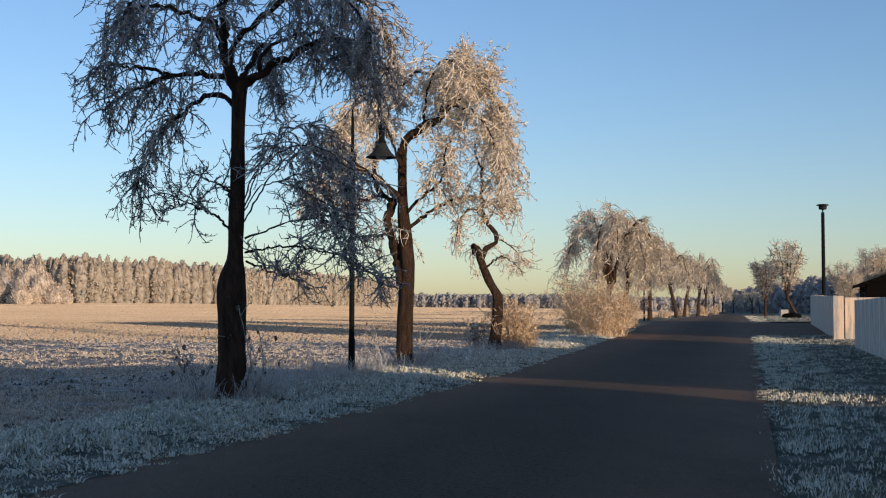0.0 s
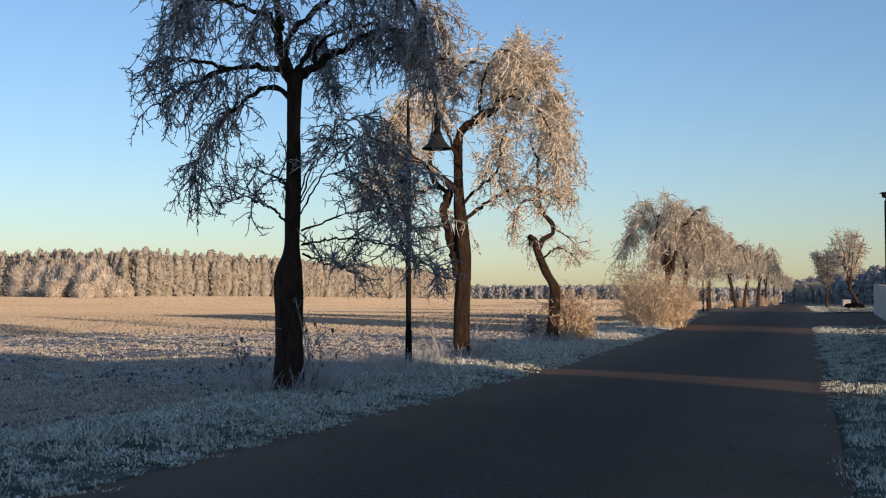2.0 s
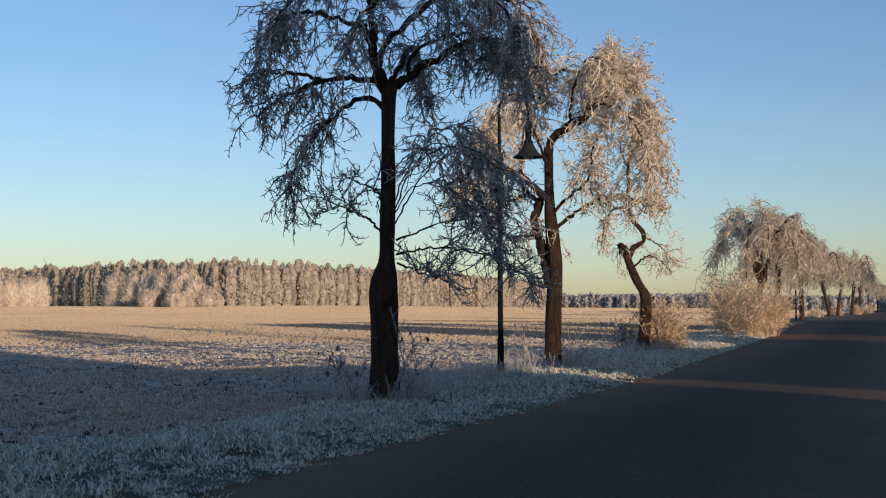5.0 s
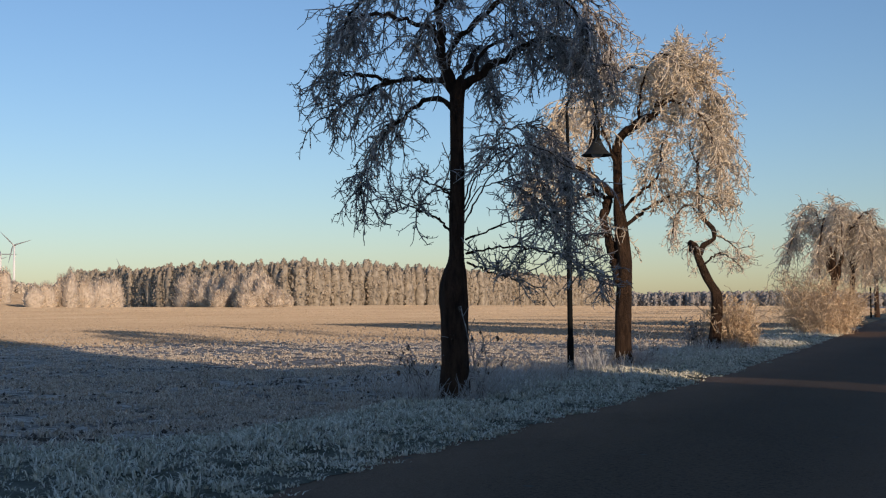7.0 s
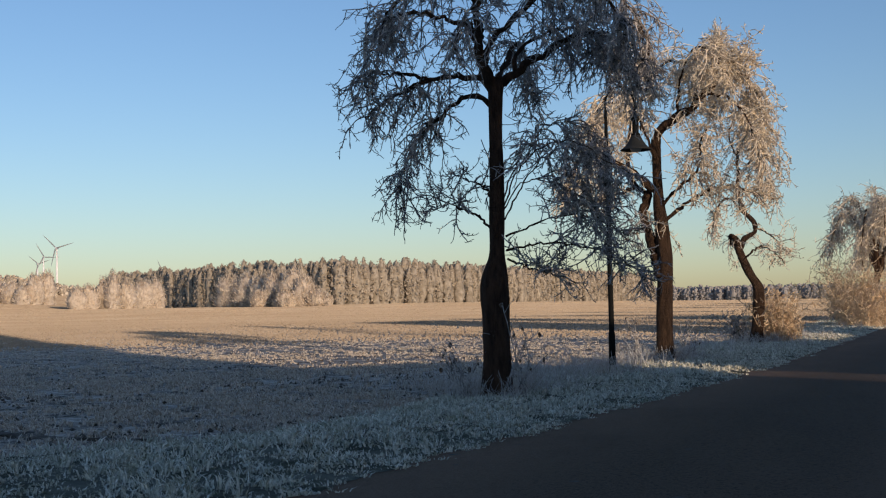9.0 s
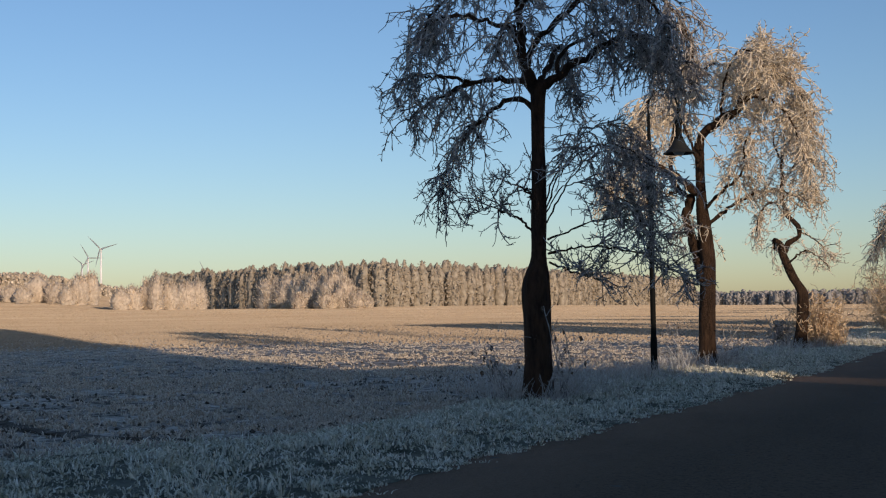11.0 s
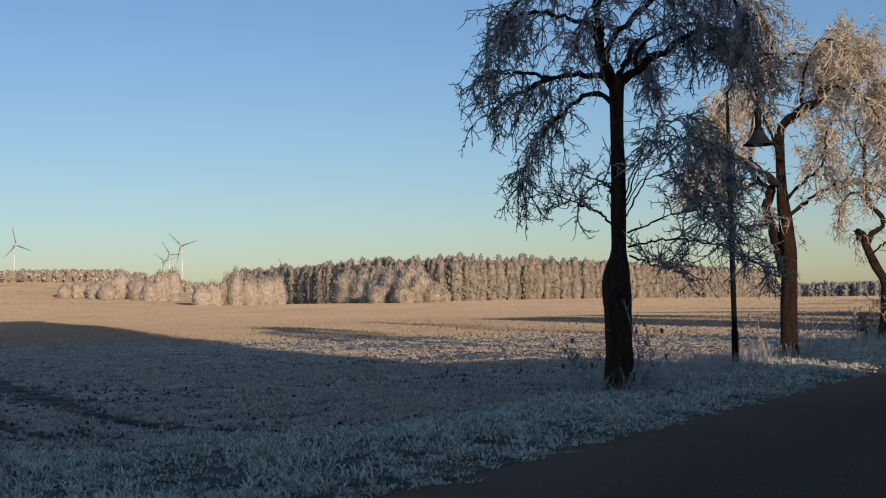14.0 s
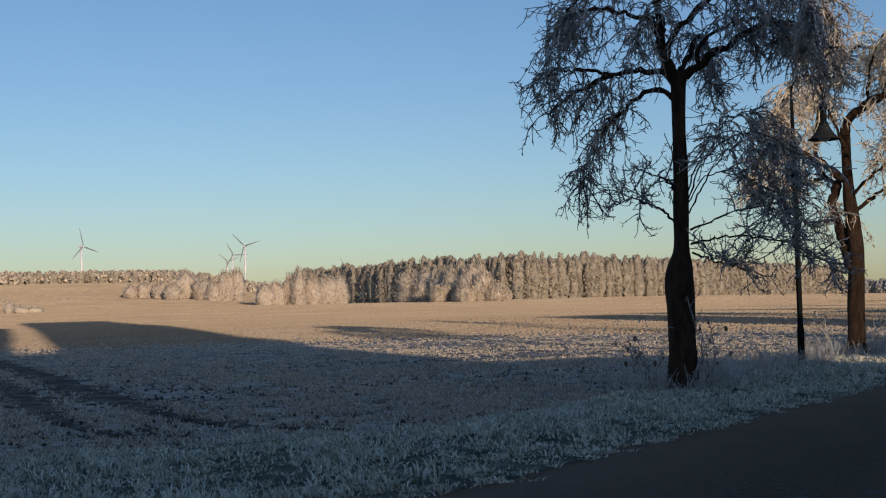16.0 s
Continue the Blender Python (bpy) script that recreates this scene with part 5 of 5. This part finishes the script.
def field_stubble():
    rng = np.random.default_rng(83)
    n = 56000
    d = np.exp(rng.uniform(math.log(13), math.log(75), n))
    az = np.radians(rng.uniform(-43, 11, n))
    x, y = d * np.sin(az), d * np.cos(az)
    row = np.round((x * 0.94 - y * 0.34) / 0.34) * 0.34
    x = np.where(d < 32, (row + y * 0.34) / 0.94 + rng.normal(0, 0.11, n), x)
    keep = off_track(x, y)
    keep &= rng.uniform(0, 1, n) < np.clip(0.06 + 1.3 * bumps(x, y, 0.42) * bumps(x + 5, y, 1.9) * 1.6 + 0.5 * ss(40, 75, d), 0, 1)
    cx, cy = x[keep], y[keep]
    x, y, a = tufts(rng, cx, cy, 5, 0.05)
    d = np.hypot(x, y)
    z = height(x, y) - 0.035
    h = rng.uniform(0.04, 0.10, len(x)) * (0.8 + 0.5 * bumps(x, y, 0.3)) * (1 - 0.35 * ss(25, 60, d))
    v, f = blades(rng, x, y, z, h, (0.012 + 0.00055 * d) * rng.uniform(0.6, 1.4, len(x)), 1.2, a)
    ob = new("field_stubble", mesh_np("field_stubble", v, f, CROP, False))
    tagged(ob, "rows of low frosted crop stubble in the field", "stubble", kind="stuff")
    n = 210000
    d = np.exp(rng.uniform(math.log(60), math.log(340), n))
    az = np.radians(rng.uniform(-43, 12, n))
    x, y = d * np.sin(az), d * np.cos(az)
    rise = slice(int(n * 0.75), n)
    d[rise] = rng.uniform(320, 820, n - rise.start)
    az[rise] = np.radians(rng.uniform(-43, -21, n - rise.start))
    x, y = d * np.sin(az), d * np.cos(az)
    keep = (x < verge_left(y) + 0.3) & (rng.uniform(0, 1, n) < ss(55, 80, d))
    x, y, d = x[keep], y[keep], d[keep]
    n = len(x)
    base = np.column_stack([x, y, height(x, y) - 0.05])
    t = radians(-SUN_AZ) + rng.normal(0, 0.2, n)
    side = np.column_stack([np.cos(t), np.sin(t), np.zeros(n)]) * ((0.02 + 0.0009 * d) * (1 + 1.6 * ss(80, 150, d) + 2 * ss(300, 400, d)))[:, None]
    tip = base + np.column_stack([rng.normal(0, 0.05, n), rng.normal(0, 0.05, n), rng.uniform(0.09, 0.12, n) * (1 + 0.0015 * d)])
    v = np.stack([base - side, base + side, tip], axis=1).reshape(-1, 3)
    ob = new("field_stubble", mesh_np("field_stubble", v, np.arange(n * 3).reshape(n, 3), CROP_FAR, False))
    tagged(ob, "frosted stubble far out in the field", "stubble", kind="stuff")


def field_clods():
    """Lumps of bare ploughed soil between the frosted stubble."""
    rng = np.random.default_rng(85)
    n = 7000
    d = np.exp(rng.uniform(math.log(12), math.log(60), n))
    az = np.radians(rng.uniform(-43, 2, n))
    x, y = d * np.sin(az), d * np.cos(az)
    keep = (x < verge_left(y) + 0.1) & (rng.uniform(0, 1, n) < (0.08 + 1.3 * (1 - bumps(x, y, 0.42)) * bumps(x + 5, y, 1.9)) * ss(60, 24, d))
    x, y, d = x[keep], y[keep], d[keep]
    c = np.column_stack([x, y, height(x, y) - 0.015])
    v, f = puffs(rng, c, rng.uniform(0.025, 0.05, len(x)), 0.75)
    ob = new("soil_clods", mesh_np("soil_clods", v, f, SOIL, False))
    tagged(ob, "dark clods of bare soil among the frost", "soil clods", kind="stuff")


def tall_weeds():
    rng = np.random.default_rng(84)
    cx, cy = [], []
    for x, y, n, s in ((-3.9, 21.2, 60, 0.3), (-3.1, 22.0, 90, 0.5), (-2.6, 26.5, 110, 1.1), (-2.2, 30.2, 100, 0.5), (-1.5, 33.2, 100, 0.8), (-0.5, 34.3, 80, 0.4), (0.6, 42, 90, 1.6), (2.2, 47.6, 90, 0.9), (4.0, 52, 40, 1.2), (-4.6, 24, 150, 0.9), (-3.5, 28.6, 150, 0.9), (6.5, 62, 40, 1.6)):
        cx.append(rng.normal(x, s, n))
        cy.append(rng.normal(y, s, n))
    for x, y, r, n in ((-3.40, 20.85, 0.40, 70), (-0.87, 33.6, 0.42, 90), (2.3, 46.6, 0.45, 70)):
        a, r = rng.uniform(0, 2 * np.pi, n), r + np.abs(rng.normal(0, 0.14, n))
        cx.append(x + r * np.cos(a))
        cy.append(y + r * np.sin(a))
    cx, cy = np.concatenate(cx), np.concatenate(cy)
    cx = np.minimum(cx, road_left(cy) - 0.7)
    x, y, a = tufts(rng, cx, cy, 4, 0.04)
    z = height(x, y) + verge_lift(x, y) - 0.02
    n = len(x)
    way = np.column_stack([rng.normal(0, 0.3, n), rng.normal(0, 0.3, n), np.ones(n)])
    a = grow(rng, np.column_stack([x, y, z]), way, rng.uniform(0.16, 0.50, n), 5, 0.12, 0.11)
    d = np.hypot(x, y)[:, None]
    v, f = tubes(a, np.linspace(1, 0.5, 6)[None] * (0.0026 + 0.00010 * d), 3)
    ob = new("tall_weeds", mesh_np("tall_weeds", v, f, STRAW))
    tagged(ob, "tall dry grass stalks furred with frost", "weeds", kind="stuff")


verge_grass()
right_grass()
field_stubble()
field_clods()
tall_weeds()
